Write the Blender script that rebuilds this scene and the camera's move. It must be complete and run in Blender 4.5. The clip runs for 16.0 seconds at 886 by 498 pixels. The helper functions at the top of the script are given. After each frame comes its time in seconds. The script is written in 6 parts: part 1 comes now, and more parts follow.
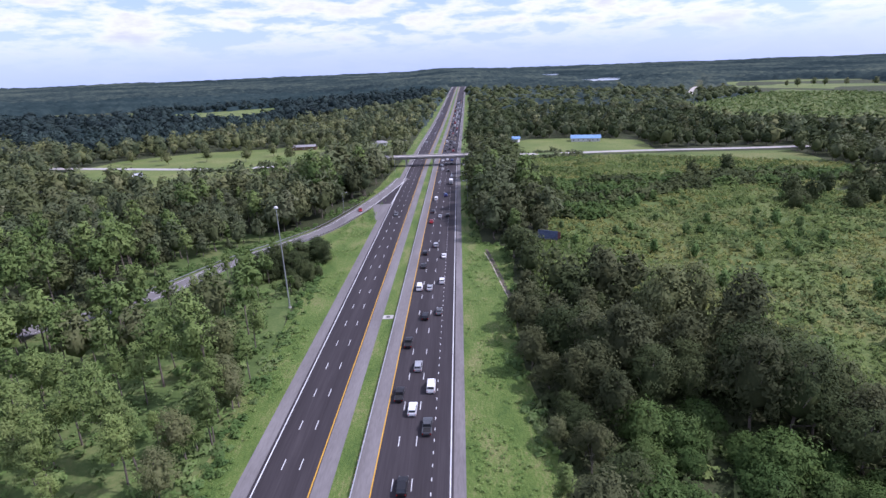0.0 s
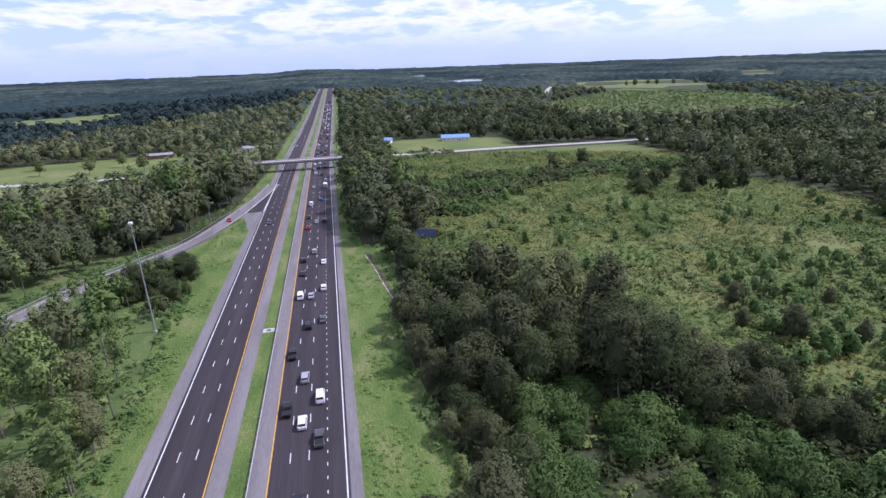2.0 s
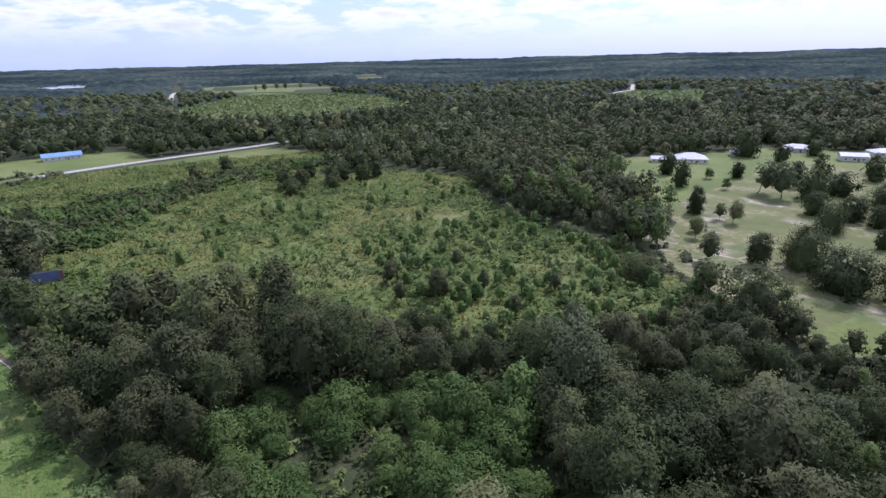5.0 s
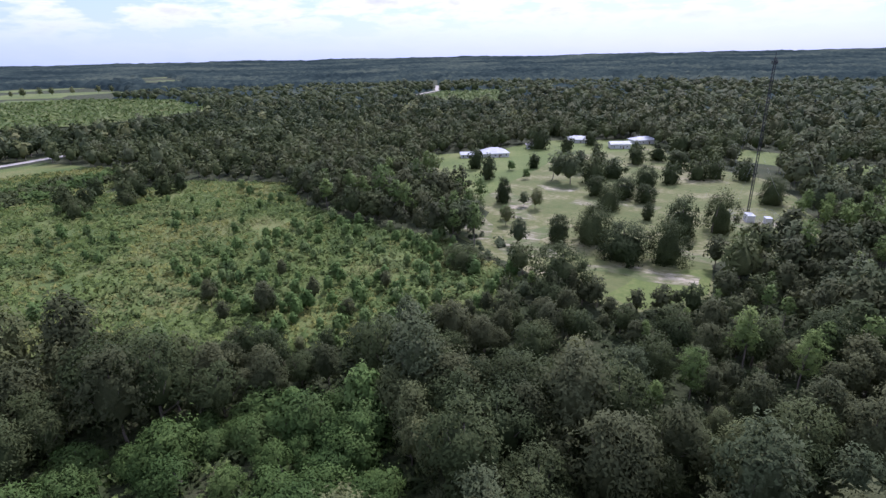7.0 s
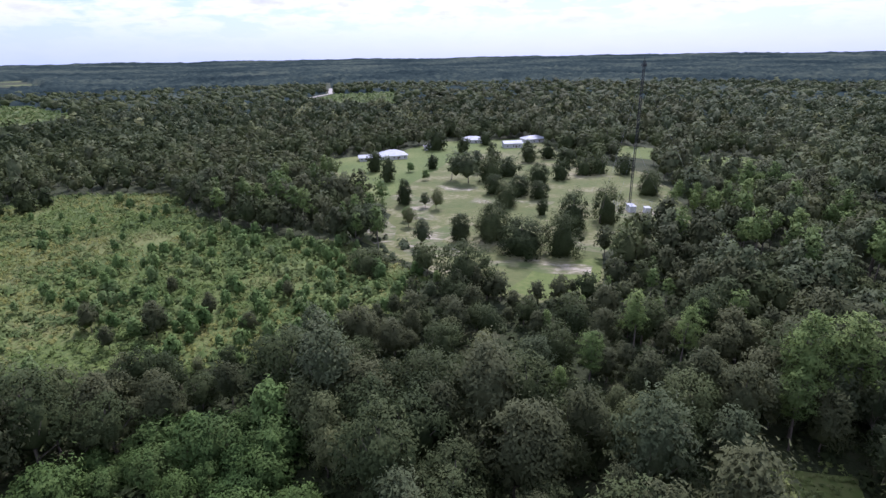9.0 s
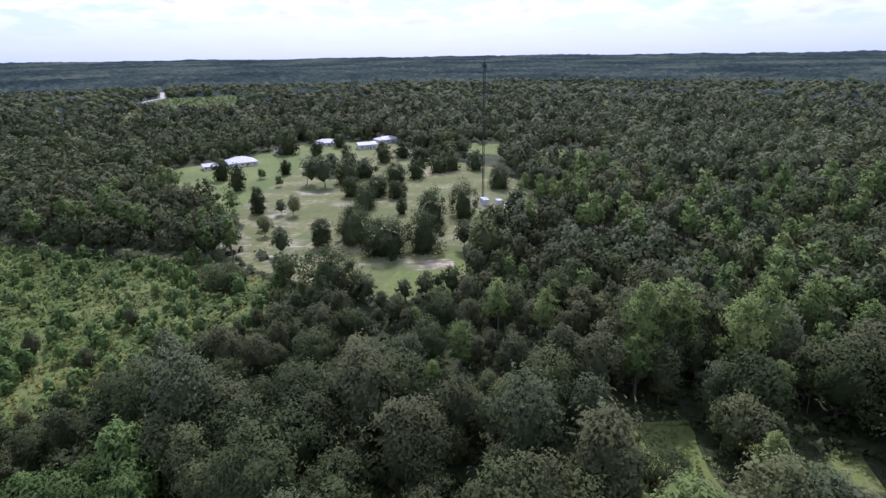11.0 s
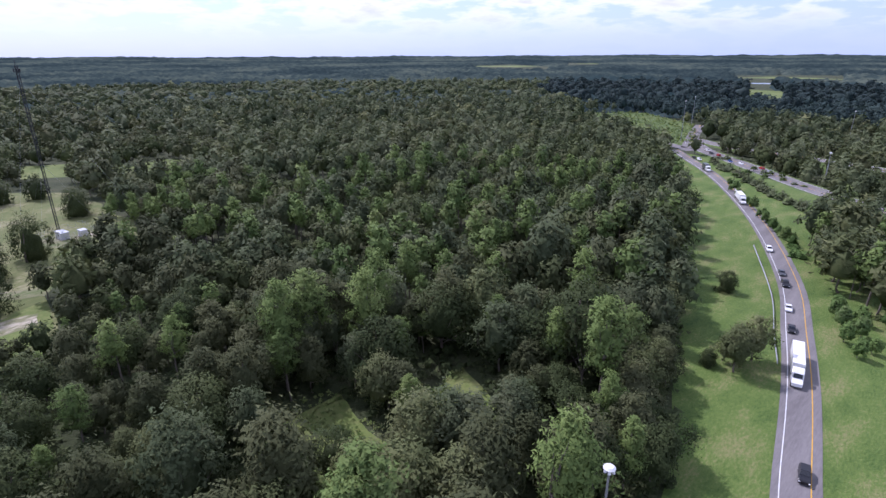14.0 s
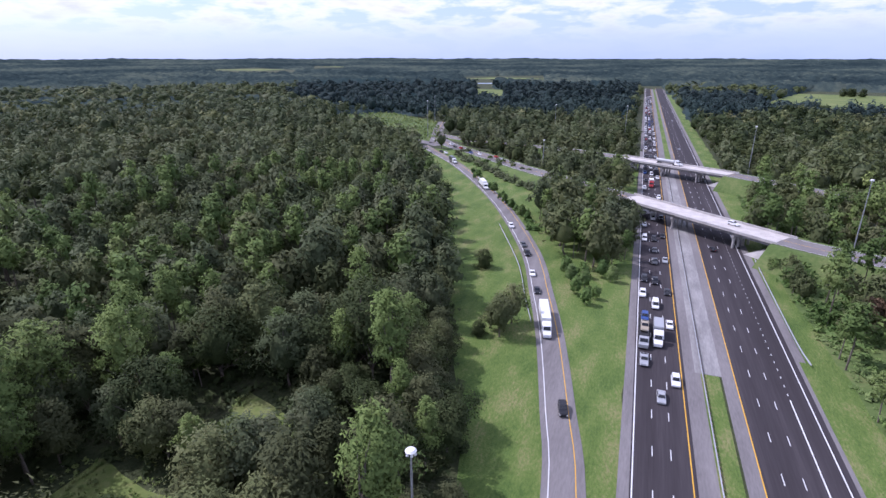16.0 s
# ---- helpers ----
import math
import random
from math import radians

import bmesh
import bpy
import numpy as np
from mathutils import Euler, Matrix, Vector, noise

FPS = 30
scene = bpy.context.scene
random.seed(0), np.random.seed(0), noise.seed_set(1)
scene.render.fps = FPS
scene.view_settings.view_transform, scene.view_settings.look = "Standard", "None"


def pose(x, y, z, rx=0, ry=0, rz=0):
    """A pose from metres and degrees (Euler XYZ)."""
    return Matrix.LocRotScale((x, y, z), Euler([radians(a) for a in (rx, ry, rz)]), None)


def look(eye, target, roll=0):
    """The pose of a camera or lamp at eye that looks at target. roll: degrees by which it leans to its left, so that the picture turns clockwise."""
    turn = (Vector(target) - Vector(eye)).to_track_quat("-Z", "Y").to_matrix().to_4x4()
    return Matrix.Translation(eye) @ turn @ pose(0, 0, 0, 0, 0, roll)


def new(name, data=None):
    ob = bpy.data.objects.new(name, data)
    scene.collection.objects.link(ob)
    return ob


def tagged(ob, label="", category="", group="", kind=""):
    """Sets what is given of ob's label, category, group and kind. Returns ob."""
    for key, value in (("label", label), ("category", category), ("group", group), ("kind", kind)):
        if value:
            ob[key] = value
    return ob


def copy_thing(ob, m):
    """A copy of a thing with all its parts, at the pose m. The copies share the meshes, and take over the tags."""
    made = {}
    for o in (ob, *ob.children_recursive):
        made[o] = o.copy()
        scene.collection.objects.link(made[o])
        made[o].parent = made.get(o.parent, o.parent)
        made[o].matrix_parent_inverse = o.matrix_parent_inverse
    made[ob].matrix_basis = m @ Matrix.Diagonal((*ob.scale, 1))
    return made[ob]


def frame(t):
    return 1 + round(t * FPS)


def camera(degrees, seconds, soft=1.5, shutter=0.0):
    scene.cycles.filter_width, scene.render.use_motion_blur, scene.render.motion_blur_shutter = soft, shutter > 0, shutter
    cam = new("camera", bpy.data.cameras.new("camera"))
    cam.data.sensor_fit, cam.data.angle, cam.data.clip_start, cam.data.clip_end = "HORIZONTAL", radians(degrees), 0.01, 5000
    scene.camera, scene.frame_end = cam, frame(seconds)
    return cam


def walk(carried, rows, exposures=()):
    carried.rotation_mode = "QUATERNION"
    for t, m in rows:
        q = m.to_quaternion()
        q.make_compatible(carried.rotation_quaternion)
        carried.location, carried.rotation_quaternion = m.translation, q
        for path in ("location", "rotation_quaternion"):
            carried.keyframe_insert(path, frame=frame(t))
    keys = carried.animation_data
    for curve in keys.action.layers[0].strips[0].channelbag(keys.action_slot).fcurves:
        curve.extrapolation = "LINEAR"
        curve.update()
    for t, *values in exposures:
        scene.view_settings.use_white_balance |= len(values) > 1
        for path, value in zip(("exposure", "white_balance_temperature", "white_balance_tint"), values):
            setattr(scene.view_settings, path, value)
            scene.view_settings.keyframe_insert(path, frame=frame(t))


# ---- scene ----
# The camera hovers over the roadside and turns.
cam = camera(79.1, 16.0, soft=1.5)
EYE = (0.0, 0.0, 72.0)
TURNS = [
    (0.0, 1.55, -18.58, 2.18), (0.5, -0.99, -18.65, 2.17), (1.0, -4.34, -18.73, 2.17), (1.5, -7.93, -18.84, 2.15),
    (2.0, -11.85, -18.94, 2.10), (2.5, -16.72, -19.05, 2.04), (3.0, -23.27, -19.21, 1.94), (3.5, -30.21, -19.40, 1.83),
    (4.0, -35.95, -19.51, 1.72), (4.5, -41.89, -19.57, 1.56), (5.0, -48.43, -19.66, 1.43), (5.2, -51.26, -19.68, 1.37),
    (7.3, -69.60, -19.86, 1.04), (7.5, -70.79, -19.84, 1.02), (8.0, -73.28, -19.83, 0.99), (8.2, -74.26, -19.82, 0.98),
    (10.3, -87.95, -19.87, 0.75), (10.5, -89.77, -19.88, 0.76), (11.0, -93.86, -19.91, 0.76), (11.5, -99.18, -19.93, 0.73),
    (12.0, -104.39, -19.91, 0.71), (12.5, -110.19, -19.91, 0.68), (13.0, -116.80, -19.91, 0.60), (13.5, -125.66, -19.94, 0.41),
    (14.0, -135.05, -19.97, 0.20), (14.5, -145.55, -19.88, -0.05), (15.0, -154.07, -19.79, -0.07), (15.5, -157.61, -19.77, -0.02),
    (16.0, -160.31, -19.72, 0.01),
]
walk(cam, [(t, pose(*EYE, 90 + pitch, roll, yaw)) for t, yaw, pitch, roll in TURNS],
     exposures=[(0.0, 0.36, 5620, 30), (16.0, 0.36, 5620, 30)])

# ---- light: a morning sun over the eastern woods, broken cloud ----
SUN_AZ, SUN_EL = 92.0, 50.0
world = bpy.data.worlds.new("sky")
scene.world = world
world.use_nodes = True


def node(tree, kind, **values):
    n = tree.nodes.new(kind)
    for k, v in values.items():
        if k in n.inputs:
            n.inputs[k].default_value = v
    return n


def build_sky():
    nt = world.node_tree
    nt.nodes.clear()
    link = nt.links.new
    out = nt.nodes.new("ShaderNodeOutputWorld")
    sky = nt.nodes.new("ShaderNodeTexSky")
    sky.sky_type = "NISHITA"
    sky.sun_disc = False
    sky.sun_elevation = radians(SUN_EL)
    sky.sun_rotation = radians(SUN_AZ)
    sky.air_density, sky.dust_density, sky.ozone_density = 1.0, 0.8, 1.5
    co = nt.nodes.new("ShaderNodeTexCoord")
    sep = nt.nodes.new("ShaderNodeSeparateXYZ")
    link(co.outputs["Generated"], sep.inputs[0])
    up = nt.nodes.new("ShaderNodeMath")
    up.operation = "MAXIMUM"
    up.inputs[1].default_value = 0.0
    link(sep.outputs["Z"], up.inputs[0])
    flat = nt.nodes.new("ShaderNodeMapping")
    flat.inputs["Scale"].default_value = (1.0, 1.0, 3.8)
    flat.inputs["Location"].default_value = (0.35, 0.1, 0.2)
    link(co.outputs["Generated"], flat.inputs["Vector"])
    big = nt.nodes.new("ShaderNodeTexNoise")
    big.inputs["Scale"].default_value = 11.0
    big.inputs["Detail"].default_value = 8.0
    big.inputs["Roughness"].default_value = 0.57
    big.inputs["Distortion"].default_value = 0.15
    link(flat.outputs[0], big.inputs["Vector"])
    ramp = nt.nodes.new("ShaderNodeValToRGB")
    ramp.color_ramp.elements[0].position = 0.42
    ramp.color_ramp.elements[1].position = 0.56
    link(big.outputs["Fac"], ramp.inputs[0])
    # cloud colour: brighter puffs, greyer cores
    tone = nt.nodes.new("ShaderNodeValToRGB")
    tone.color_ramp.elements[0].position = 0.50
    tone.color_ramp.elements[0].color = (7.0, 7.2, 7.6, 1)
    tone.color_ramp.elements[1].position = 0.72
    tone.color_ramp.elements[1].color = (5.0, 5.2, 5.8, 1)
    link(big.outputs["Fac"], tone.inputs[0])
    # haze whitens the sky toward the horizon
    haze = nt.nodes.new("ShaderNodeValToRGB")
    haze.color_ramp.elements[0].position = 0.0
    haze.color_ramp.elements[0].color = (0.75, 0.75, 0.75, 1)
    haze.color_ramp.elements[1].position = 0.30
    haze.color_ramp.elements[1].color = (0.12, 0.12, 0.12, 1)
    link(up.outputs[0], haze.inputs[0])
    hz = nt.nodes.new("ShaderNodeMixRGB")
    hz.inputs[2].default_value = (3.7, 4.8, 7.3, 1)
    link(haze.outputs[0], hz.inputs[0])
    link(sky.outputs[0], hz.inputs[1])
    # the clouds thin out toward the horizon
    low = nt.nodes.new("ShaderNodeMapRange")
    low.inputs["From Min"].default_value = 0.02
    low.inputs["From Max"].default_value = 0.08
    low.inputs["To Min"].default_value = 0.06
    low.interpolation_type = "SMOOTHSTEP"
    link(up.outputs[0], low.inputs["Value"])
    cover = nt.nodes.new("ShaderNodeMath")
    cover.operation = "MULTIPLY"
    link(ramp.outputs[0], cover.inputs[0])
    link(low.outputs[0], cover.inputs[1])
    mix = nt.nodes.new("ShaderNodeMixRGB")
    link(cover.outputs[0], mix.inputs[0])
    link(hz.outputs[0], mix.inputs[1])
    link(tone.outputs[0], mix.inputs[2])
    # the hazy sky is brighter on the sun's side
    way = nt.nodes.new("ShaderNodeVectorMath")
    way.operation = "DOT_PRODUCT"
    az, el = radians(SUN_AZ), radians(SUN_EL)
    way.inputs[1].default_value = (math.sin(az) * math.cos(el), math.cos(az) * math.cos(el), math.sin(el))
    link(co.outputs["Generated"], way.inputs[0])
    glow = nt.nodes.new("ShaderNodeMapRange")
    glow.inputs["From Min"].default_value = 0.05
    glow.inputs["From Max"].default_value = 0.66
    glow.inputs["To Min"].default_value = 1.0
    glow.inputs["To Max"].default_value = 1.07
    link(way.outputs["Value"], glow.inputs["Value"])
    lit = nt.nodes.new("ShaderNodeVectorMath")
    lit.operation = "SCALE"
    link(mix.outputs[0], lit.inputs[0])
    link(glow.outputs[0], lit.inputs["Scale"])
    bg = nt.nodes.new("ShaderNodeBackground")
    bg.inputs["Strength"].default_value = 0.12
    link(lit.outputs[0], bg.inputs[0])
    link(bg.outputs[0], out.inputs[0])


build_sky()
sun = new("sun", bpy.data.lights.new("sun", "SUN"))
sun.data.energy = 3.2
sun.data.angle = radians(0.53)
sun.data.color = (1.0, 0.96, 0.90)
sa, se = radians(SUN_AZ), radians(SUN_EL)
sun.matrix_world = look((0, 0, 300), (-300 * math.sin(sa) * math.cos(se), -300 * math.cos(sa) * math.cos(se), 300 - 300 * math.sin(se)))


# ---- materials ----
def material(name, colours, scale=1.0, fine=8.0, rough=0.8, metal=0.0, bump=0.0, bump_scale=None, bump_height=0.1, per_object=0.0, per_island=0.0, per_tree=0.0, spec=0.3, translucent=0.0, contrast=(0.35, 0.65), streak=None):
    """Noise at two scales between three colours, with optional variation by object or loose piece."""
    m = bpy.data.materials.new(name)
    m.use_nodes = True
    nt = m.node_tree
    link = nt.links.new
    bsdf = nt.nodes["Principled BSDF"]
    out = nt.nodes["Material Output"]
    bsdf.inputs["Roughness"].default_value = rough
    bsdf.inputs["Metallic"].default_value = metal
    bsdf.inputs["Specular IOR Level"].default_value = spec
    geo = nt.nodes.new("ShaderNodeNewGeometry")
    place = geo.outputs["Position"]
    if streak:
        mp = nt.nodes.new("ShaderNodeMapping")
        mp.inputs["Scale"].default_value = streak
        link(place, mp.inputs["Vector"])
        place = mp.outputs["Vector"]
    a = nt.nodes.new("ShaderNodeTexNoise")
    a.inputs["Scale"].default_value = scale
    a.inputs["Detail"].default_value = 4
    b = nt.nodes.new("ShaderNodeTexNoise")
    b.inputs["Scale"].default_value = fine
    b.inputs["Detail"].default_value = 5
    b.inputs["Roughness"].default_value = 0.65
    for n in (a, b):
        link(place, n.inputs["Vector"])
    add = nt.nodes.new("ShaderNodeMixRGB")
    add.inputs[0].default_value = 0.45
    link(a.outputs["Fac"], add.inputs[1])
    link(b.outputs["Fac"], add.inputs[2])
    ramp = nt.nodes.new("ShaderNodeValToRGB")
    els = ramp.color_ramp.elements
    els[0].position, els[1].position = contrast
    els[0].color, els[1].color = (*colours[0], 1), (*colours[-1], 1)
    if len(colours) > 2:
        els.new((contrast[0] + contrast[1]) / 2).color = (*colours[1], 1)
    link(add.outputs[0], ramp.inputs[0])
    col = ramp.outputs[0]
    for amount, source in ((per_object, "object"), (per_tree, "tree"), (per_island, "island")):
        if not amount:
            continue
        if source == "tree":
            at = nt.nodes.new("ShaderNodeAttribute")
            at.attribute_name = "tint"
            rnd = at.outputs["Fac"]
        elif source == "object":
            rnd = nt.nodes.new("ShaderNodeObjectInfo").outputs["Random"]
        else:
            rnd = geo.outputs["Random Per Island"]
        mr = nt.nodes.new("ShaderNodeMapRange")
        mr.inputs["To Min"].default_value = 1 - amount
        mr.inputs["To Max"].default_value = 1 + amount
        link(rnd, mr.inputs["Value"])
        hs = nt.nodes.new("ShaderNodeHueSaturation")
        link(mr.outputs[0], hs.inputs["Value"])
        mh = nt.nodes.new("ShaderNodeMapRange")
        mh.inputs["To Min"].default_value = 0.5 + amount * 0.045
        mh.inputs["To Max"].default_value = 0.5 - amount * 0.045
        link(rnd, mh.inputs["Value"])
        link(mh.outputs[0], hs.inputs["Hue"])
        link(col, hs.inputs["Color"])
        col = hs.outputs[0]
    link(col, bsdf.inputs["Base Color"])
    if bump:
        bp = nt.nodes.new("ShaderNodeBump")
        bp.inputs["Strength"].default_value = bump
        bp.inputs["Distance"].default_value = bump_height
        if bump_scale:
            c = nt.nodes.new("ShaderNodeTexNoise")
            c.inputs["Scale"].default_value = bump_scale
            c.inputs["Detail"].default_value = 4
            link(geo.outputs["Position"], c.inputs["Vector"])
            link(c.outputs["Fac"], bp.inputs["Height"])
        else:
            link(b.outputs["Fac"], bp.inputs["Height"])
        link(bp.outputs[0], bsdf.inputs["Normal"])
    if translucent:
        tr = nt.nodes.new("ShaderNodeBsdfTranslucent")
        link(col, tr.inputs["Color"])
        mx = nt.nodes.new("ShaderNodeMixShader")
        mx.inputs[0].default_value = translucent
        link(bsdf.outputs[0], mx.inputs[1])
        link(tr.outputs[0], mx.inputs[2])
        link(mx.outputs[0], out.inputs[0])
    return m


M = {}
M["forest_floor"] = material("forest_floor", [(0.024, 0.030, 0.011), (0.040, 0.052, 0.018), (0.070, 0.070, 0.034)], 0.08, 1.3, 0.95, bump=0.8, bump_scale=1.2, bump_height=0.3)
M["verge"] = material("verge_grass", [(0.056, 0.104, 0.018), (0.104, 0.158, 0.032), (0.215, 0.206, 0.085)], 0.16, 1.9, 0.9, bump=1.0, bump_scale=2.2, bump_height=0.35, contrast=(0.36, 0.66), streak=(1.0, 0.4, 1.0))
M["bank"] = material("rough_grass", [(0.055, 0.090, 0.022), (0.090, 0.135, 0.036), (0.15, 0.17, 0.06)], 0.08, 0.9, 0.95, bump=0.8, bump_scale=0.8)
M["scrub_soil"] = material("scrub_grass", [(0.055, 0.092, 0.022), (0.106, 0.142, 0.036), (0.188, 0.182, 0.067)], 0.03, 0.9, 0.95, bump=0.9, bump_scale=0.9, bump_height=0.4, contrast=(0.34, 0.66))
M["lawn"] = material("lawn", [(0.080, 0.118, 0.026), (0.120, 0.158, 0.038), (0.19, 0.20, 0.07)], 0.03, 0.5, 0.9)
M["meadow"] = material("dry_meadow", [(0.092, 0.122, 0.036), (0.140, 0.152, 0.054), (0.34, 0.30, 0.19)], 0.06, 0.55, 0.95, bump=0.6, bump_scale=0.8, bump_height=0.2, contrast=(0.36, 0.68), streak=(1.0, 0.5, 1.0))
M["meadow_sand"] = material("grass_and_sand", [(0.105, 0.135, 0.045), (0.19, 0.185, 0.10), (0.46, 0.41, 0.32)], 0.12, 0.5, 0.95, contrast=(0.43, 0.64), streak=(1.0, 0.45, 1.0))
M["sand"] = material("bare_sand", [(0.30, 0.26, 0.19), (0.42, 0.37, 0.29), (0.52, 0.47, 0.38)], 0.15, 1.2, 0.95)
M["asphalt"] = material("asphalt", [(0.032, 0.027, 0.029), (0.043, 0.037, 0.040), (0.060, 0.052, 0.055)], 0.30, 3.0, 0.85, streak=(1.0, 0.03, 1.0), spec=0.2)
M["old_asphalt"] = material("worn_asphalt", [(0.140, 0.129, 0.126), (0.180, 0.167, 0.163), (0.225, 0.210, 0.204)], 0.25, 3.0, 0.9, streak=(1.0, 0.15, 1.0), spec=0.2)
M["concrete"] = material("weathered_concrete", [(0.30, 0.28, 0.27), (0.40, 0.38, 0.36), (0.50, 0.48, 0.45)], 0.25, 3.0, 0.85, bump=0.1)
# darker concrete tone, used for the bridge girders
M["concrete_dark"] = material("dark_concrete", [(0.14, 0.13, 0.125), (0.22, 0.21, 0.20), (0.32, 0.30, 0.28)], 0.5, 3.0, 0.85)
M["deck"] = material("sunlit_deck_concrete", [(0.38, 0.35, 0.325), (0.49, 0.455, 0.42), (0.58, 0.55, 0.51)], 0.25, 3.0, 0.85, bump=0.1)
M["slab"] = material("stained_old_pavement", [(0.18, 0.172, 0.168), (0.245, 0.236, 0.228), (0.33, 0.32, 0.30)], 0.35, 2.5, 0.9, streak=(1.0, 0.2, 1.0), spec=0.2)
M["white_line"] = material("white_road_paint", [(0.55, 0.55, 0.55), (0.75, 0.75, 0.74)], 0.4, 5.0, 0.7)
M["yellow_line"] = material("yellow_road_paint", [(0.55, 0.30, 0.03), (0.70, 0.40, 0.05)], 0.4, 5.0, 0.7)
M["dirt_road"] = material("pale_dirt", [(0.36, 0.33, 0.28), (0.48, 0.45, 0.40)], 0.1, 1.0, 0.95)
M["steel"] = material("galvanised_steel", [(0.30, 0.31, 0.32), (0.46, 0.47, 0.48)], 0.5, 4.0, 0.5, metal=0.6)
M["water"] = material("pond_water", [(0.05, 0.08, 0.10), (0.07, 0.10, 0.12)], 0.02, 0.2, 0.08, spec=0.6)
M["bark"] = material("bark", [(0.10, 0.08, 0.065), (0.20, 0.17, 0.14)], 0.6, 4.0, 0.95)
LEAF = dict(rough=0.75, spec=0.1, translucent=0.22, per_object=0.19, per_tree=0.20, per_island=0.07)
M["leaf_oak"] = material("oak_foliage", [(0.037, 0.050, 0.018), (0.059, 0.079, 0.029), (0.092, 0.107, 0.044)], 0.05, 1.4, **LEAF)
M["leaf_hard"] = material("hardwood_foliage", [(0.062, 0.083, 0.036), (0.096, 0.119, 0.056), (0.144, 0.152, 0.084)], 0.05, 1.4, **LEAF)
M["leaf_pine"] = material("pine_needles", [(0.100, 0.152, 0.044), (0.154, 0.215, 0.063), (0.217, 0.261, 0.091)], 0.05, 1.4, **LEAF)
M["leaf_grey"] = material("greyish_foliage", [(0.051, 0.063, 0.026), (0.079, 0.089, 0.039), (0.110, 0.121, 0.058)], 0.06, 1.4, **LEAF)
# dark blue-green woods: cloud shadow put into the leaf and canopy colours
M["leaf_cloud_shaded"] = material("cloud_shaded_foliage", [(0.022, 0.038, 0.035), (0.035, 0.056, 0.051), (0.058, 0.083, 0.070)], 0.02, 0.6, **LEAF)
M["cloud_shaded_canopy"] = material("cloud_shaded_canopy", [(0.018, 0.032, 0.033), (0.030, 0.048, 0.048), (0.051, 0.072, 0.066)], 0.004, 0.05, rough=1.0, spec=0.0)
M["leaf_light"] = material("light_foliage", [(0.081, 0.102, 0.039), (0.127, 0.145, 0.059), (0.185, 0.188, 0.091)], 0.06, 1.4, **LEAF)
M["leaf_vine"] = material("vine_foliage", [(0.048, 0.088, 0.023), (0.077, 0.128, 0.034), (0.120, 0.166, 0.053)], 0.08, 1.4, **LEAF)
M["leaf_scrub"] = material("scrub_foliage", [(0.100, 0.153, 0.037), (0.155, 0.210, 0.059), (0.248, 0.266, 0.099)], 0.03, 0.35, **LEAF)
M["leaf_scrub2"] = material("bush_foliage", [(0.076, 0.121, 0.033), (0.116, 0.168, 0.048), (0.179, 0.216, 0.076)], 0.03, 0.35, **LEAF)
M["leaf_gold"] = material("dry_weed_foliage", [(0.134, 0.156, 0.040), (0.196, 0.211, 0.059), (0.269, 0.260, 0.094)], 0.04, 0.5, **LEAF)
M["leaf_weed"] = material("weed_foliage", [(0.085, 0.151, 0.038), (0.127, 0.200, 0.058), (0.201, 0.243, 0.101)], 0.06, 1.4, **LEAF)
# bluish instead of leaf green: distance haze put into the canopy colour
M["hazy_canopy"] = material("hazy_canopy", [(0.020, 0.032, 0.034), (0.041, 0.059, 0.054), (0.085, 0.103, 0.079)], 0.0024, 0.035, rough=1.0, spec=0.0, contrast=(0.40, 0.62))
M["leaf_verge"] = material("roadside_weed_foliage", [(0.090, 0.167, 0.038), (0.133, 0.216, 0.056), (0.212, 0.254, 0.095)], 0.08, 0.5, **LEAF)
M["leaf_brown"] = material("dead_foliage", [(0.16, 0.10, 0.06), (0.26, 0.17, 0.11)], 0.2, 1.0, **LEAF)


# ---- small geometry helpers ----
def mesh_object(name, verts, faces, mat, parent=None, smooth=False):
    me = bpy.data.meshes.new(name)
    me.from_pydata([tuple(v) for v in verts], [], faces)
    me.materials.append(mat)
    if smooth:
        me.shade_smooth()
    ob = new(name, me)
    if parent:
        ob.parent = parent
    return ob


def tri_mesh(name, tris, mat, normals=None, tints=None):
    """A mesh of loose triangles from an array (n, 3, 3), with soft normals for each corner and a tint for each."""
    tris = np.ascontiguousarray(tris, dtype=np.float32)
    n = len(tris)
    if normals is not None:
        # wind each triangle to agree with its soft normal
        face = np.cross(tris[:, 1] - tris[:, 0], tris[:, 2] - tris[:, 0])
        turned = (face * np.asarray(normals).mean(1)).sum(1) < 0
        tris[turned] = tris[turned][:, ::-1]
        normals = np.array(normals)
        normals[turned] = normals[turned][:, ::-1]
    me = bpy.data.meshes.new(name)
    me.vertices.add(3 * n)
    me.vertices.foreach_set("co", tris.ravel())
    me.loops.add(3 * n)
    me.loops.foreach_set("vertex_index", np.arange(3 * n, dtype=np.int32))
    me.polygons.add(n)
    me.polygons.foreach_set("loop_start", np.arange(0, 3 * n, 3, dtype=np.int32))
    me.materials.append(mat)
    me.update(calc_edges=True)
    if tints is not None:
        me.attributes.new("tint", "FLOAT", "FACE").data.foreach_set("value", np.asarray(tints, dtype=np.float32))
    if normals is not None:
        me.normals_split_custom_set_from_vertices(np.ascontiguousarray(normals, dtype=np.float32).reshape(-1, 3))
    return me


def part(name, bm, mat, parent, label=""):
    me = bpy.data.meshes.new(name)
    bm.normal_update()
    bm.to_mesh(me)
    bm.free()
    me.materials.append(mat)
    ob = new(name, me)
    ob.parent = parent
    if label:
        tagged(ob, label)
    return ob


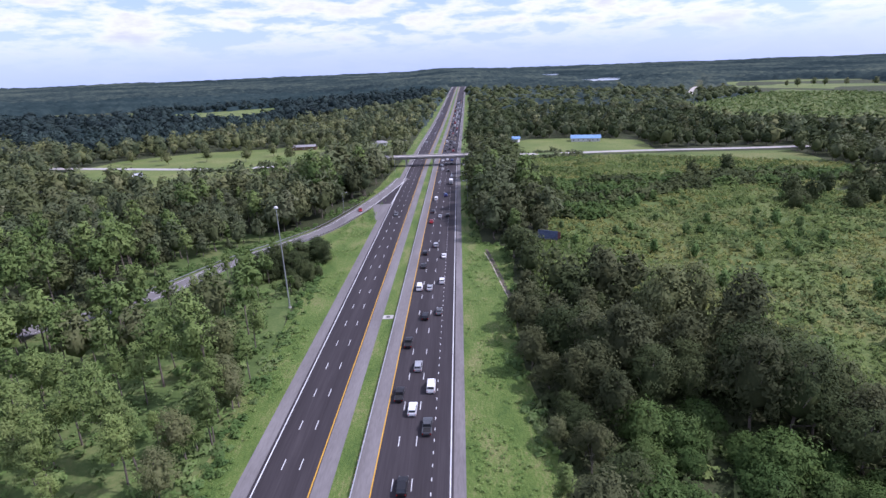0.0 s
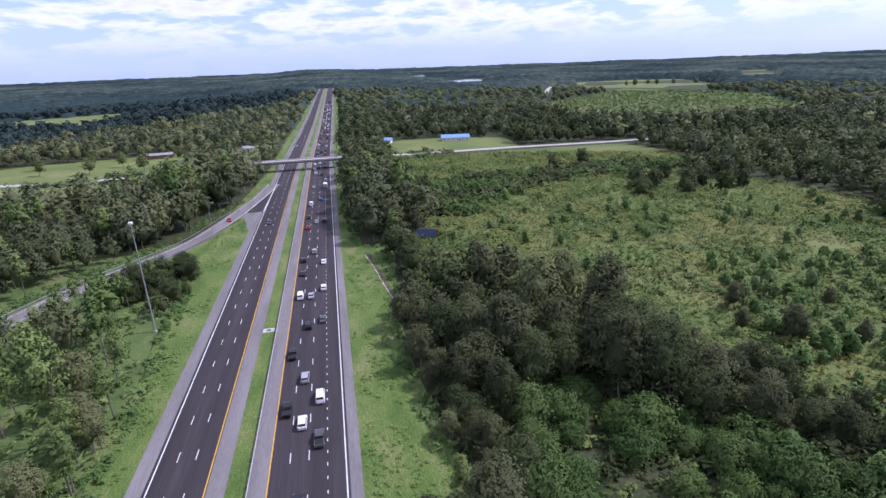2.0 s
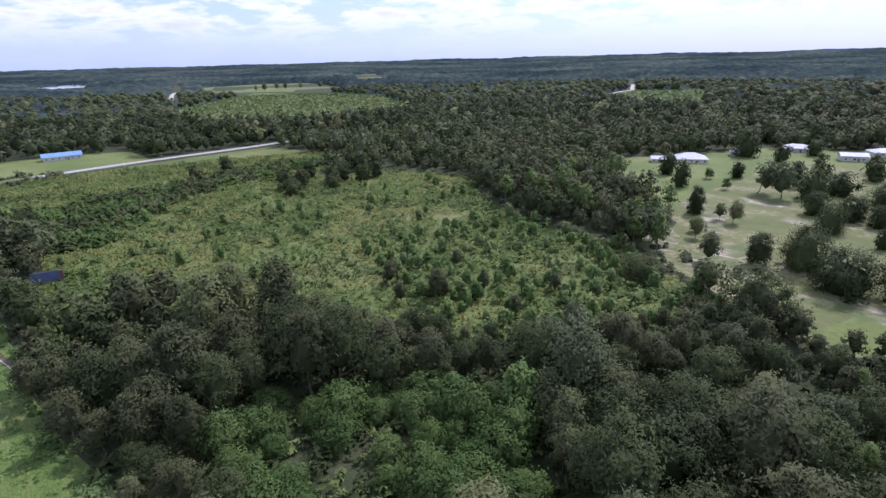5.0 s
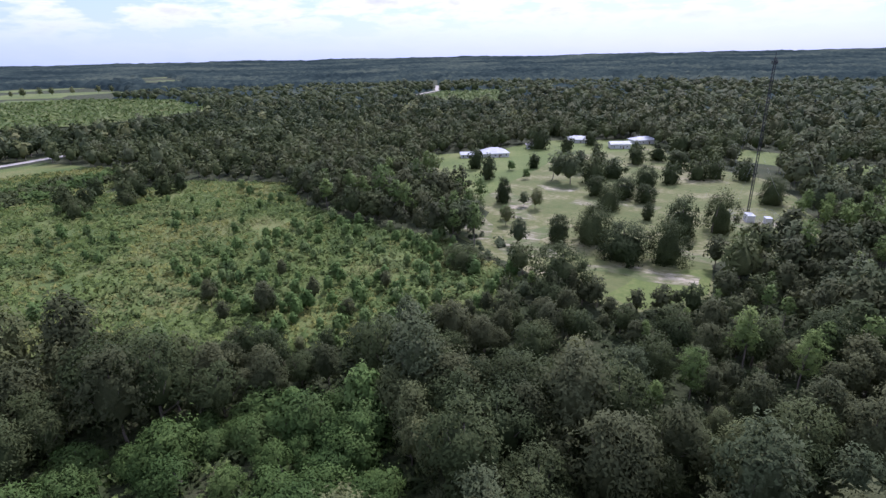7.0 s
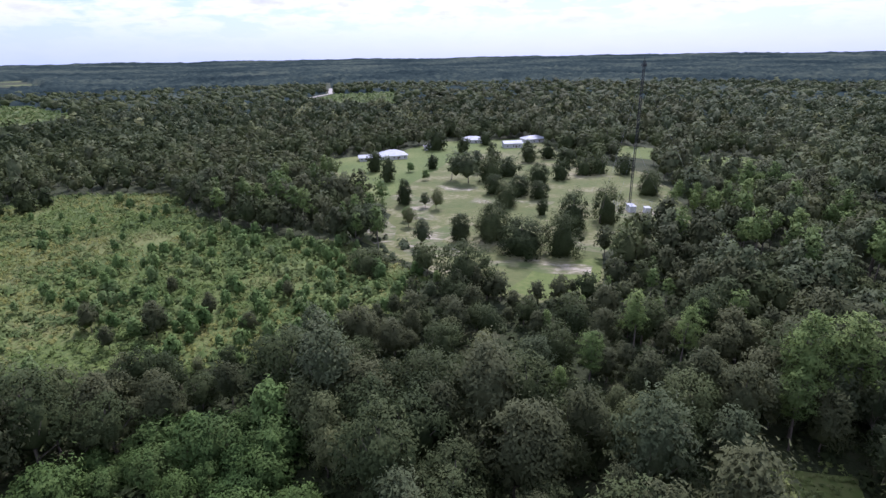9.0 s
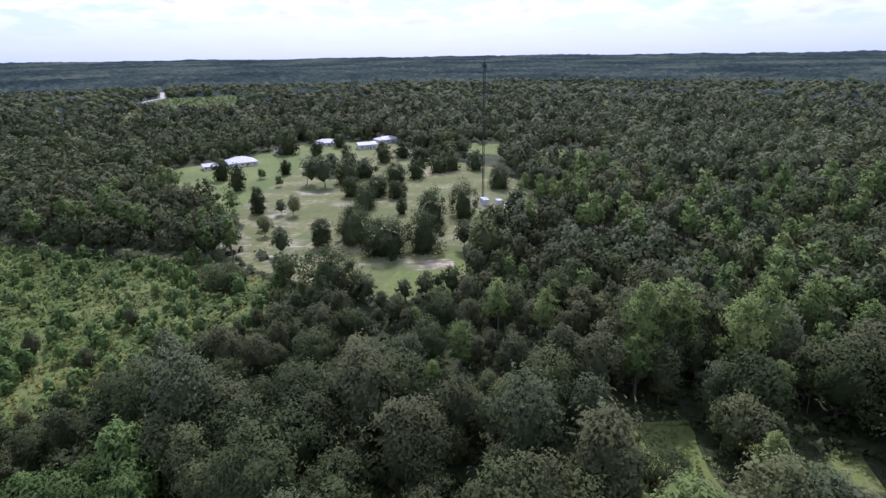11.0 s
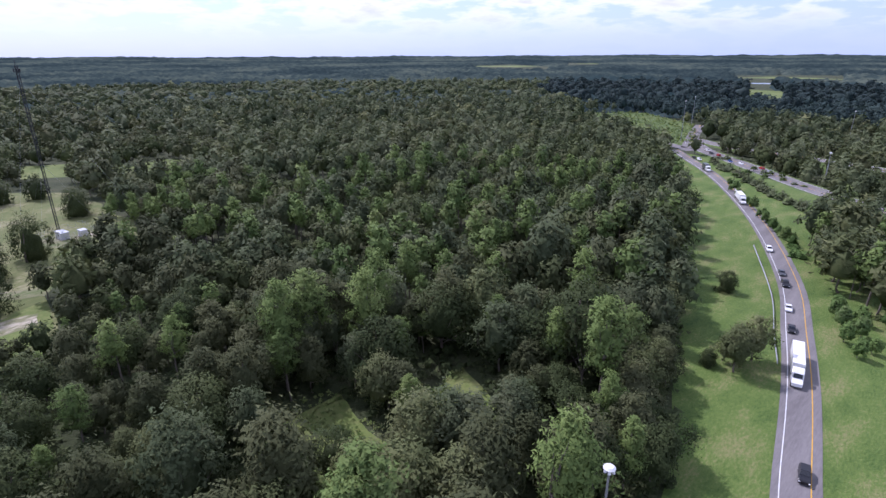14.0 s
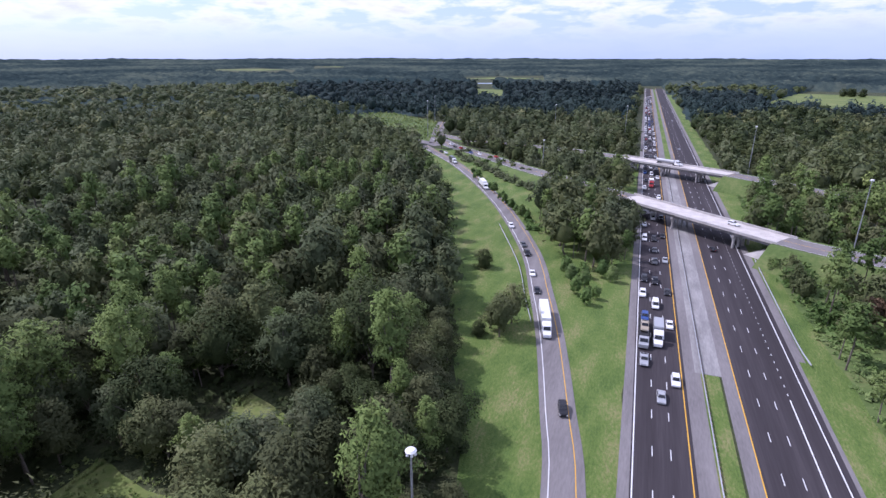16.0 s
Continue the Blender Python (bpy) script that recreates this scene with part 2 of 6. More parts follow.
def add_box(bm, lo, hi, bevel=0.0, m=None):
    (x0, y0, z0), (x1, y1, z1) = lo, hi
    made = bmesh.ops.create_cube(bm, size=1.0)
    vs = made["verts"]
    for v in vs:
        v.co = Vector((x0 + (v.co.x + 0.5) * (x1 - x0), y0 + (v.co.y + 0.5) * (y1 - y0), z0 + (v.co.z + 0.5) * (z1 - z0)))
    if bevel:
        es = {e for v in vs for e in v.link_edges}
        r = bmesh.ops.bevel(bm, geom=list(es), offset=bevel, segments=1, affect="EDGES")
        vs = list({v for f in r["faces"] for v in f.verts})
    if m is not None:
        for v in vs:
            v.co = m @ v.co
    return bm


def box(lo, hi, bevel=0.0):
    return add_box(bmesh.new(), lo, hi, bevel)


def add_rod(bm, a, b, r0, r1=None, sides=8):
    a, b = Vector(a), Vector(b)
    r1 = r0 if r1 is None else r1
    q = (b - a).to_track_quat("Z", "Y").to_matrix()
    rings = []
    for p, r in ((a, r0), (b, r1)):
        rings.append([bm.verts.new(p + q @ Vector((r * math.cos(2 * math.pi * k / sides), r * math.sin(2 * math.pi * k / sides), 0))) for k in range(sides)])
    for k in range(sides):
        bm.faces.new((rings[0][k], rings[0][(k + 1) % sides], rings[1][(k + 1) % sides], rings[1][k]))
    bm.faces.new(rings[0][::-1])
    bm.faces.new(rings[1])
    return bm


def thing(name, label, category, group="", kind="", at=None):
    ob = new(name)
    ob.empty_display_size = 0.5
    if at is not None:
        ob.matrix_basis = at
    return tagged(ob, label, category, group, kind)


def resample(points, step):
    """Points along a smooth curve through the given ones (Catmull-Rom), about step apart."""
    p = [Vector((*q, 0)) if len(q) == 2 else Vector(q) for q in points]
    p = [p[0] * 2 - p[1]] + p + [p[-1] * 2 - p[-2]]
    out = []
    for i in range(1, len(p) - 2):
        n = max(1, int((p[i + 1] - p[i]).length / step))
        for k in range(n):
            t = k / n
            a, b, c, d = p[i - 1], p[i], p[i + 1], p[i + 2]
            out.append(0.5 * ((2 * b) + (c - a) * t + (2 * a - 5 * b + 4 * c - d) * t * t + (3 * b - a - 3 * c + d) * t ** 3))
    out.append(p[-2])
    return out


def sides_of(line):
    """Unit vectors to the right of the way along a line, in plan."""
    out = []
    for i in range(len(line)):
        d = line[min(i + 1, len(line) - 1)] - line[max(i - 1, 0)]
        d = Vector((d.x, d.y, 0)).normalized()
        out.append(Vector((d.y, -d.x, 0)))
    return out


def strip(name, points, left, right, z, mat, step=6.0, parent=None, label="", thick=0.0):
    """A band along a line between two offsets (right is positive); z is added to the line's own height."""
    line = resample(points, step)
    side = sides_of(line)
    verts, faces = [], []
    fl = left if callable(left) else (lambda s: left)
    fr = right if callable(right) else (lambda s: right)
    for i, (p, s) in enumerate(zip(line, side)):
        u = i / (len(line) - 1)
        verts += [p + s * fl(u) + Vector((0, 0, z)), p + s * fr(u) + Vector((0, 0, z))]
    for i in range(len(line) - 1):
        faces.append((2 * i, 2 * i + 1, 2 * i + 3, 2 * i + 2))
    if thick:
        n = len(verts)
        verts += [v - Vector((0, 0, thick)) for v in verts[:n]]
        for i in range(len(line) - 1):
            a = 2 * i
            faces += [(n + a, n + a + 2, n + a + 3, n + a + 1), (a, a + 2, n + a + 2, n + a), (a + 1, n + a + 1, n + a + 3, a + 3)]
        faces += [(0, n, n + 1, 1), (n - 2, n - 1, 2 * n - 1, 2 * n - 2)]
    ob = mesh_object(name, verts, faces, mat, parent)
    if label:
        tagged(ob, label)
    return ob


def dashes(name, x, y0, y1, length, period, mat, parent, z=0.13, w=0.16):
    verts, faces = [], []
    y = y0
    while y < y1:
        n = len(verts)
        b, h = float(bend(y)), z + float(hill(y))
        verts += [(x + b - w / 2, y, h), (x + b + w / 2, y, h), (x + b + w / 2, y + length, h), (x + b - w / 2, y + length, h)]
        faces.append((n, n + 1, n + 2, n + 3))
        y += period
    return mesh_object(name, verts, faces, mat, parent)


def inside(poly, x, y):
    """Which of the points lie in a polygon."""
    x, y = np.asarray(x, float), np.asarray(y, float)
    hit = np.zeros(x.shape, bool)
    n = len(poly)
    for i in range(n):
        (x0, y0), (x1, y1) = poly[i], poly[(i + 1) % n]
        if y0 == y1:
            continue
        c = ((y0 > y) != (y1 > y)) & (x < (x1 - x0) * (y - y0) / (y1 - y0) + x0)
        hit ^= c
    return hit


def near_line(points, x, y, reach):
    """Which of the points lie within reach of a line."""
    x, y = np.asarray(x, float), np.asarray(y, float)
    hit = np.zeros(x.shape, bool)
    for (x0, y0), (x1, y1) in zip([q[:2] for q in points], [q[:2] for q in points[1:]]):
        dx, dy = x1 - x0, y1 - y0
        t = np.clip(((x - x0) * dx + (y - y0) * dy) / (dx * dx + dy * dy), 0, 1)
        hit |= np.hypot(x - x0 - t * dx, y - y0 - t * dy) < reach
    return hit


def rise(d):
    """The land's height far off, by the distance from the middle."""
    return 46.0 * np.clip((d - 1500.0) / 3400.0, 0, None) ** 1.4


def bend(y):
    """How far the highway drifts east beyond the country road's bridge."""
    d = np.clip(np.asarray(y, float) - 400.0, 0, None)
    return 0.0178 * d * d / (d + 60.0)


def hill(y):
    """The highway's long climb in the north."""
    t = np.clip((np.asarray(y, float) - 650.0) / 1050.0, 0, 1)
    return 17.0 * t * t * (3 - 2 * t)


def terrain(x, y):
    return rise(np.hypot(x, y)) + hill(y) * np.exp(-(np.asarray(x, float) / 320.0) ** 2)


def patch(name, poly, z, mat, label, category, ragged=3.0, step=8.0):
    """A ground patch with an uneven outline, laid a little over the ground."""
    pts = []
    n = len(poly)
    for i in range(n):
        a, b = Vector((*poly[i], 0)), Vector((*poly[(i + 1) % n], 0))
        k = max(1, int((b - a).length / step))
        for j in range(k):
            p = a.lerp(b, j / k)
            p += Vector((noise.noise(p * 0.07), noise.noise(p * 0.07 + Vector((50, 9, 3))), 0)) * ragged
            pts.append(p)
    bm = bmesh.new()
    f = bm.faces.new([bm.verts.new((p.x, p.y, z + float(terrain(p.x, p.y)))) for p in pts])
    bmesh.ops.triangulate(bm, faces=[f])
    me = bpy.data.meshes.new(name)
    bm.normal_update()
    for f in bm.faces:
        if f.normal.z < 0:
            f.normal_flip()
    bm.to_mesh(me)
    bm.free()
    me.materials.append(mat)
    return tagged(new(name, me), label, category, kind="structure")


# ---- the ground, one sheet to the horizon ----
def build_ground():
    radii = [0, 40, 80, 120, 170, 240, 330, 450, 600, 800, 1050, 1350, 1600, 1900, 2200, 2500, 2900, 3300, 3700, 4100, 4500, 4960]
    n = 96
    verts, faces = [(0, 0, 0)], []
    for r in radii[1:]:
        for k in range(n):
            a = 2 * math.pi * k / n
            gx, gy = r * math.sin(a), r * math.cos(a)
            verts.append((gx, gy, float(terrain(gx, gy)) - (1.2 if gy > 600 and abs(gx) < 700 else 0.0)))
    for k in range(n):
        faces.append((0, 1 + (k + 1) % n, 1 + k))
    for i in range(len(radii) - 2):
        for k in range(n):
            a, b = 1 + i * n + k, 1 + i * n + (k + 1) % n
            faces.append((a, b, b + n, a + n))
    ob = mesh_object("ground", verts, faces, M["forest_floor"])
    tagged(ob, "dark forest floor and low growth, reaching the horizon", "ground", kind="structure")


build_ground()

# plan of the roads, in metres; the highway runs along y
ON_RAMP = [(-2.0, 40), (0.5, -20), (5.0, -75.6), (9.5, -100), (16, -131), (23.5, -160), (34.5, -198), (59, -256), (86, -307), (118, -359), (150, -402), (172, -432)]
EXIT_RAMP = [(-41.5, 372), (-45, 340), (-52, 302), (-64, 254), (-77, 229), (-93, 206), (-105, 180), (-118, 159), (-140, 143), (-175, 128), (-230, 112)]
CROSS_EAST = [(1, -272, 7.2), (30, -299, 6.6), (60, -332, 5.0), (85, -364, 3.2), (115, -402, 1.2), (150, -440, 0.3), (180, -485, 0.15)]
CROSS_WEST = [(-55.5, -222, 7.2), (-66, -214.5, 7.2), (-80, -209, 7.0), (-100, -203, 6.5), (-150, -192, 4.0), (-230, -176, 0.3)]
CROSS2_EAST = [(9.3, -387, 7.2), (45, -410, 6.4), (90, -438, 4.0), (140, -468, 1.0), (185, -500, 0.2)]
CROSS2_WEST = [(-53.5, -348, 7.2), (-85, -328, 6.0), (-130, -300, 2.5), (-200, -258, 0.2)]
SIDE_OPEN = [(165, -440), (225, -470), (300, -540), (370, -620), (330, -690), (240, -620), (224, -606), (205, -560), (180, -490)]
COUNTY_EAST = [(10, 424, 7.0), (30, 436, 5.2), (55, 449, 2.2), (89, 459, 0.4), (150, 461, 0.15), (250, 455, 0.15), (333, 457, 0.15), (420, 470, 0.15), (520, 500, 0.15)]
COUNTY_WEST = [(-74, 423, 7.0), (-100, 425, 5.0), (-150, 432, 1.5), (-220, 440, 0.15), (-330, 462, 0.15), (-520, 500, 0.15)]
FAR_LANE = [(420, 1020), (512, 1250), (600, 1450), (700, 1650), (800, 1900)]
FAR_ROAD = [(830, 436), (885, 450), (946, 455), (1041, 466), (1110, 470), (1160, 492), (1282, 542), (1569, 672)]

# open ground
SCRUB = [(36, 440), (150, 448), (262, 440), (262, 330), (205, 300), (250, 270), (262, 215), (222, 168), (200, 120), (195, 80), (165, 40), (140, 42), (110, 62), (95, 92), (78, 118), (58, 150), (42, 190), (40, 205), (26, 206), (26, 224), (40, 226), (40, 300), (38, 400)]
SCRUB_FAR = [(351, 749), (372, 930), (724, 1260), (800, 1000), (790, 880), (641, 640), (452, 640)]
FIELD_FAR_EAST = [(688, 1417), (786, 1691), (999, 1721), (1100, 1560), (980, 1230), (817, 1174)]
FIELDS_WEST = [[(-345, 430), (-323, 500), (-266, 540), (-147, 565), (-95, 520), (-98, 405), (-125, 372), (-172, 350), (-258, 352), (-320, 390)], [(-640, 1160), (-405, 1260), (-395, 970)], [(-1000, 1310), (-770, 1320), (-740, 1230), (-900, 1200)], [(-106, 545), (-70, 600), (-66, 500)]]
MEADOW = [(379, 165), (400, 131), (470, 100), (500, 20), (460, 5), (395, -15), (352, -62), (262, -66), (226, -64), (205, -20), (170, -20), (152, 4), (158, 24), (172, 40), (186, 62), (200, 76), (238, 76), (262, 98), (300, 128)]
LAWN_EAST = [(40, 450), (50, 545), (75, 560), (140, 552), (172, 525), (165, 455), (90, 455)]
FIELD_SW = [(-182, -1024), (-344, -1434), (-560, -1400), (-420, -930), (-273, -967)]
FIELD_ROAD = [(860, 250), (915, 420), (1100, 455), (1150, 334)]
GLADES = [[(92, -39), (92, -55), (78, -56), (66, -52), (62, -43), (72, -36)], [(77, -65), (76, -83), (65, -79), (57, -74), (56, -65), (65, -62)], [(248, -138), (288, -147), (286, -178), (238, -168)], [(356, -95), (420, -95), (420, -140), (360, -135)]]
VERGE_EAST = [(-3, 70), (17, 72), (17.5, 86), (15, 112), (14.8, 140), (17, 160), (18, 180), (20, 213), (8, 222), (5, 300), (4, 440), (14, 700), (20, 1000), (26, 1300), (10, 1300), (5, 900), (-3, 480)]
VERGE_WEST = [(-41, 60), (-52, 60), (-53, 110), (-56, 170), (-62, 215), (-72, 240), (-62, 275), (-56, 320), (-50, 420), (-48, 700), (-42, 1000), (-36, 1300), (-26, 1300), (-32, 900), (-41, 480)]
VERGE_SOUTH = [(22, -30), (20, -60), (26, -84), (33, -100), (40, -118), (48, -140), (60, -172), (74, -216), (95, -262), (118, -310), (150, -368), (176, -420), (140, -420), (60, -330), (6, -300), (-3, -420), (-4, -30)]
VERGE_SW = [(-42, -30), (-42, -1200), (-56, -1200), (-56, -345), (-51, -236), (-51, -190), (-53, -160), (-54, -110), (-54, -30)]
ROUGH_SW = [(-50, -40), (-50, -330), (-92, -330), (-92, -40)]
ISLAND = [(-2.5, -192), (10, -182), (22, -194), (31, -222), (42, -250), (46, -276), (30, -284), (-2.5, -262)]
ISLAND_FAR = [(2, -300), (26, -305), (60, -345), (110, -405), (150, -455), (120, -448), (70, -412), (14, -376), (2, -360)]
POND = [(509, -1695), (440, -1680), (380, -1463), (410, -1395)]
FAR_FIELDS = [[(1944, -2165), (1973, -2513), (1588, -2336), (1444, -2102), (1789, -2008)], [(1862, -2898), (1631, -2892), (1494, -2648), (1655, -2574)], [(620, -1963), (355, -2146), (311, -1860), (550, -1764)], [(375, -1281), (302, -1259), (254, -1065), (306, -1046)], [(1613, 1969), (1724, 1946), (1440, 1549), (1340, 1604)], [(462, -50), (459, -80), (404, -70), (415, -46)]]
FAR_WATER = [[(485, 3390), (600, 3474), (544, 3057), (438, 2998)], [(492, 2390), (712, 2485), (632, 2201), (449, 2108)]]

# stretches of far woods whose dark colour stands in for cloud shadow
CLOUD_SHADED = [
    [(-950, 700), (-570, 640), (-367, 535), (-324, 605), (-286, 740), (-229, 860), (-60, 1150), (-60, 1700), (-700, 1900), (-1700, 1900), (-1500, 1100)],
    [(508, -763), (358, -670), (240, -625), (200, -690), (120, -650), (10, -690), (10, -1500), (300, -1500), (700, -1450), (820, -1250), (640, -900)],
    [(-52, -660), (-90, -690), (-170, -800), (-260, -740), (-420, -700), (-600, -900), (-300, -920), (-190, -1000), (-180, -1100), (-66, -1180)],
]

patch("scrub", SCRUB, 0.02, M["scrub_soil"], "overgrown field of yellowish green weeds and low shrubs", "field")
patch("scrub", SCRUB_FAR, 0.02, M["scrub_soil"], "distant scrubby clearing between dark woods", "field", 15, 30)
patch("field", FIELD_ROAD, 0.02, M["scrub_soil"], "distant scrubby field beside a pale road", "field", 45, 30)
patch("field", FIELD_FAR_EAST, 0.02, M["lawn"], "distant pale green pasture edged with trees", "field", 12, 40)
for poly in FIELDS_WEST:
    patch("field", poly, 0.02, M["lawn"], "light green pasture among woods", "field", 6, 20)
patch("meadow", MEADOW, 0.02, M["meadow"], "dry mown meadow with thin grass and sandy patches", "meadow", 4, 8)
patch("field", SIDE_OPEN, 0.02, M["bank"], "open rough grass beside the interchange", "field", 4, 12)
patch("lawn", LAWN_EAST, 0.03, M["lawn"], "pale green lawn round the blue roofed buildings", "lawn", 2, 8)
patch("field", FIELD_SW, 0.02, M["lawn"], "wide light green pasture beyond the woods", "field", 15, 40)
for poly in GLADES:
    patch("glade", poly, 0.02, M["lawn"], "small grassy opening in the forest", "clearing", 7, 3)
patch("rough_grass", ROUGH_SW, 0.02, M["bank"], "rough overgrown grass and weeds under roadside trees", "grass", 3, 6)
for poly in (VERGE_EAST, VERGE_WEST, VERGE_SOUTH, VERGE_SW):
    patch("verge", poly, 0.03, M["verge"], "bright green mown grass beside the highway", "grass", 1.2, 8)
patch("undergrowth", [(-47, 40), (-130, 40), (-130, 240), (-72, 250), (-60, 205), (-52, 110)], 0.015, M["bank"], "bright green ground cover beneath open pines", "undergrowth", 3, 8)
for poly in FAR_FIELDS:
    patch("field", poly, 0.02, M["lawn"], "distant pale green field among woods", "field", 12, 40)
for poly in FAR_WATER:
    patch("lake", poly, 0.05, M["water"], "distant lake shining among dark woods", "lake", 10, 40)
patch("pond", POND, 0.05, M["water"], "pale pond in a distant clearing", "pond", 10, 40)
HOUSE_LAWN = [(300, 122), (379, 165), (400, 131), (470, 100), (500, 20), (440, 20), (400, 70), (330, 80), (265, 88)]
patch("lawn", HOUSE_LAWN, 0.05, M["lawn"], "green lawn round scattered houses", "lawn", 3, 8)
patch("lawn", [(160, 12), (178, 5), (192, -12), (196, -20), (172, -18), (154, 2)], 0.05, M["lawn"], "green strip of grass beside the meadow", "lawn", 2, 6)
for poly in ([(236, 50), (250, 58), (268, 60), (282, 78), (276, 88), (262, 74), (246, 72), (234, 62)], [(204, 64), (222, 66), (232, 82), (212, 78), (196, 70)], [(190, 34), (206, 42), (222, 40), (226, 48), (206, 54), (190, 58), (184, 48)], [(176, -14), (187, -16), (188, 20), (180, 22)], [(246, -46), (262, -54), (276, -40), (262, -26), (248, -32)], [(268, 0), (276, -2), (278, 40), (268, 42)], [(200, -20), (206, -24), (212, -10), (206, -6)], [(296, 40), (306, 44), (300, 66), (288, 56)]):
    patch("sand", poly, 0.08, M["meadow_sand"], "bare pale sand worn through the meadow grass", "sand", 5, 3)


# ---- the highway ----
def build_highway():
    north, south = 1720, 1540
    hw = tagged(new("highway"), "divided highway, dark asphalt lanes with grey paved shoulders", "highway", kind="structure")

    def band(name, x0, x1, y0, y1, z, mat):
        ys = list(np.arange(y0, y1, 50.0)) + [y1]
        verts, faces = [], []
        for y in ys:
            h, b = float(terrain(0, y)) + z, float(bend(y))
            verts += [(x0 + b, y, h), (x1 + b, y, h)]
        for i in range(len(ys) - 1):
            faces.append((2 * i, 2 * i + 1, 2 * i + 3, 2 * i + 2))
        return mesh_object(name, verts, faces, mat, hw)

    # shoulders and lanes: the side with the jam, then the free side
    band("shoulder", -21.6, -0.6, 0, north, 0.06, M["old_asphalt"])
    band("shoulder", -21.6, -3.6, -south, 0, 0.06, M["old_asphalt"])
    band("shoulder", -43.4, -25.4, -40, north, 0.06, M["old_asphalt"])
    band("shoulder", -46.0, -25.4, -south, -140, 0.06, M["old_asphalt"])
    band("shoulder", -44.5, -25.4, -140, -40, 0.06, M["old_asphalt"])
    band("lanes", -17.8, -2.9, 0, north, 0.10, M["asphalt"])
    band("lanes", -17.2, -5.7, -south, 0, 0.10, M["asphalt"])
    band("lanes", -40.3, -28.8, 0, north, 0.10, M["asphalt"])
    band("lanes", -43.6, -28.2, -south, 0, 0.10, M["asphalt"])
    band("edge_line", -18.0, -17.78, 0, north, 0.13, M["yellow_line"])
    band("edge_line", -16.56, -16.34, -south, 0, 0.13, M["yellow_line"])
    band("edge_line", -3.62, -3.38, 0, north, 0.13, M["white_line"])
    band("edge_line", -6.22, -5.98, -south, 0, 0.13, M["white_line"])
    band("edge_line", -29.2, -28.98, 0, north, 0.13, M["yellow_line"])
    band("edge_line", -28.36, -28.14, -south, 0, 0.13, M["yellow_line"])
    band("edge_line", -39.72, -39.48, 0, north, 0.13, M["white_line"])
    band("edge_line", -42.37, -42.13, -south, 0, 0.13, M["white_line"])
    band("lane_line", -38.75, -38.5, -121, 0, 0.13, M["white_line"])
    for x in (-14.2, -10.6):
        dashes("lane_dashes", x, 4.2, 900, 3.1, 12.2, M["white_line"], hw)
    dashes("lane_dashes", -7.0, 3, 400, 0.9, 3.66, M["white_line"], hw)
    for x in (-13.0, -9.6):
        dashes("lane_dashes", x, -900, 0, 3.1, 12.2, M["white_line"], hw)
    for x in (-36.1, -32.6):
        dashes("lane_dashes", x, 10.0, 900, 3.1, 12.2, M["white_line"], hw)
    for x in (-35.2, -31.8):
        dashes("lane_dashes", x, -900, 0, 3.1, 12.2, M["white_line"], hw)
    dashes("lane_dashes", -38.6, -420, -121, 0.9, 3.66, M["white_line"], hw)
    # grass median and its bare concrete stretch
    band("median_grass", -24.9, -20.8, -126, 0, 0.07, M["verge"])
    band("median_grass", -25.6, -21.4, 0, north, 0.05, M["verge"])
    band("median_grass", -25.6, -21.4, -south, -420, 0.05, M["verge"])
    band("median_slab", -25.5, -19.6, -420, -126, 0.09, M["slab"])


build_highway()


def build_road(name, points, half, label, mat, edge=None, line_mat=None, z=0.08):
    road = tagged(new(name), label, "road", kind="structure")
    strip("roadway", points, -half, half, z, mat, 6.0, road)
    if edge:
        for off, lm in edge:
            strip("edge_line", points, off - 0.09, off + 0.09, z + 0.035, lm, 6.0, road)
    return road


build_road("ramp", ON_RAMP, 3.9, "curving grey on-ramp between strips of grass", M["old_asphalt"], [(-2.6, M["white_line"]), (2.2, M["yellow_line"])], z=0.12)
build_road("ramp", EXIT_RAMP, 4.6, "grey exit ramp curving away from the highway", M["old_asphalt"], [(-3.1, M["white_line"]), (3.1, M["white_line"])], z=0.12)
# the paved gore where the exit ramp leaves the highway
patch("gore", [(-39.4, 357), (-40.2, 310), (-41.5, 268), (-44, 262), (-47, 276), (-50.5, 295), (-46, 322)], 0.14, M["old_asphalt"], "grey paved gore between highway and exit ramp", "pavement", 0.0, 40)
patch("gore", [(-39.6, 355), (-40.4, 297), (-49.2, 297), (-44, 328)], 0.155, M["asphalt"], "dark asphalt between the white lines of the gore", "pavement", 0.0, 40)
tagged(strip("gore_line", [(-39.4, 358), (-44.2, 328), (-49.6, 297)], -0.22, 0.22, 0.18, M["white_line"], 4.0), "white painted edge of the gore", "road marking", kind="structure")
tagged(strip("gore_line", [(-39.2, 358), (-39.7, 328), (-40.2, 297)], -0.22, 0.22, 0.18, M["white_line"], 4.0), "white painted edge of the gore", "road marking", kind="structure")
for pts in (CROSS_EAST, CROSS_WEST, CROSS2_EAST, CROSS2_WEST):
    build_road("road", pts, 6.6, "grey two lane road on an embankment leading to the overpass", M["old_asphalt"], [(-6.2, M["white_line"]), (0, M["yellow_line"]), (6.2, M["white_line"])])
for pts in (COUNTY_EAST, COUNTY_WEST):
    build_road("road", pts, 4.2, "pale country road crossing the highway by an overpass", M["concrete"], [(0, M["yellow_line"])])
build_road("road", [(168, -448), (182, -490), (201, -550), (217, -606)], 5.2, "grey road curving away behind the trees", M["old_asphalt"], [(0, M["yellow_line"])])
build_road("road", [(160, -436), (186, -456), (214, -472), (250, -488)], 5.0, "grey road leading off past the forest edge", M["old_asphalt"])
build_road("road", FAR_LANE, 5.0, "distant white sand lane through scrub", M["dirt_road"])
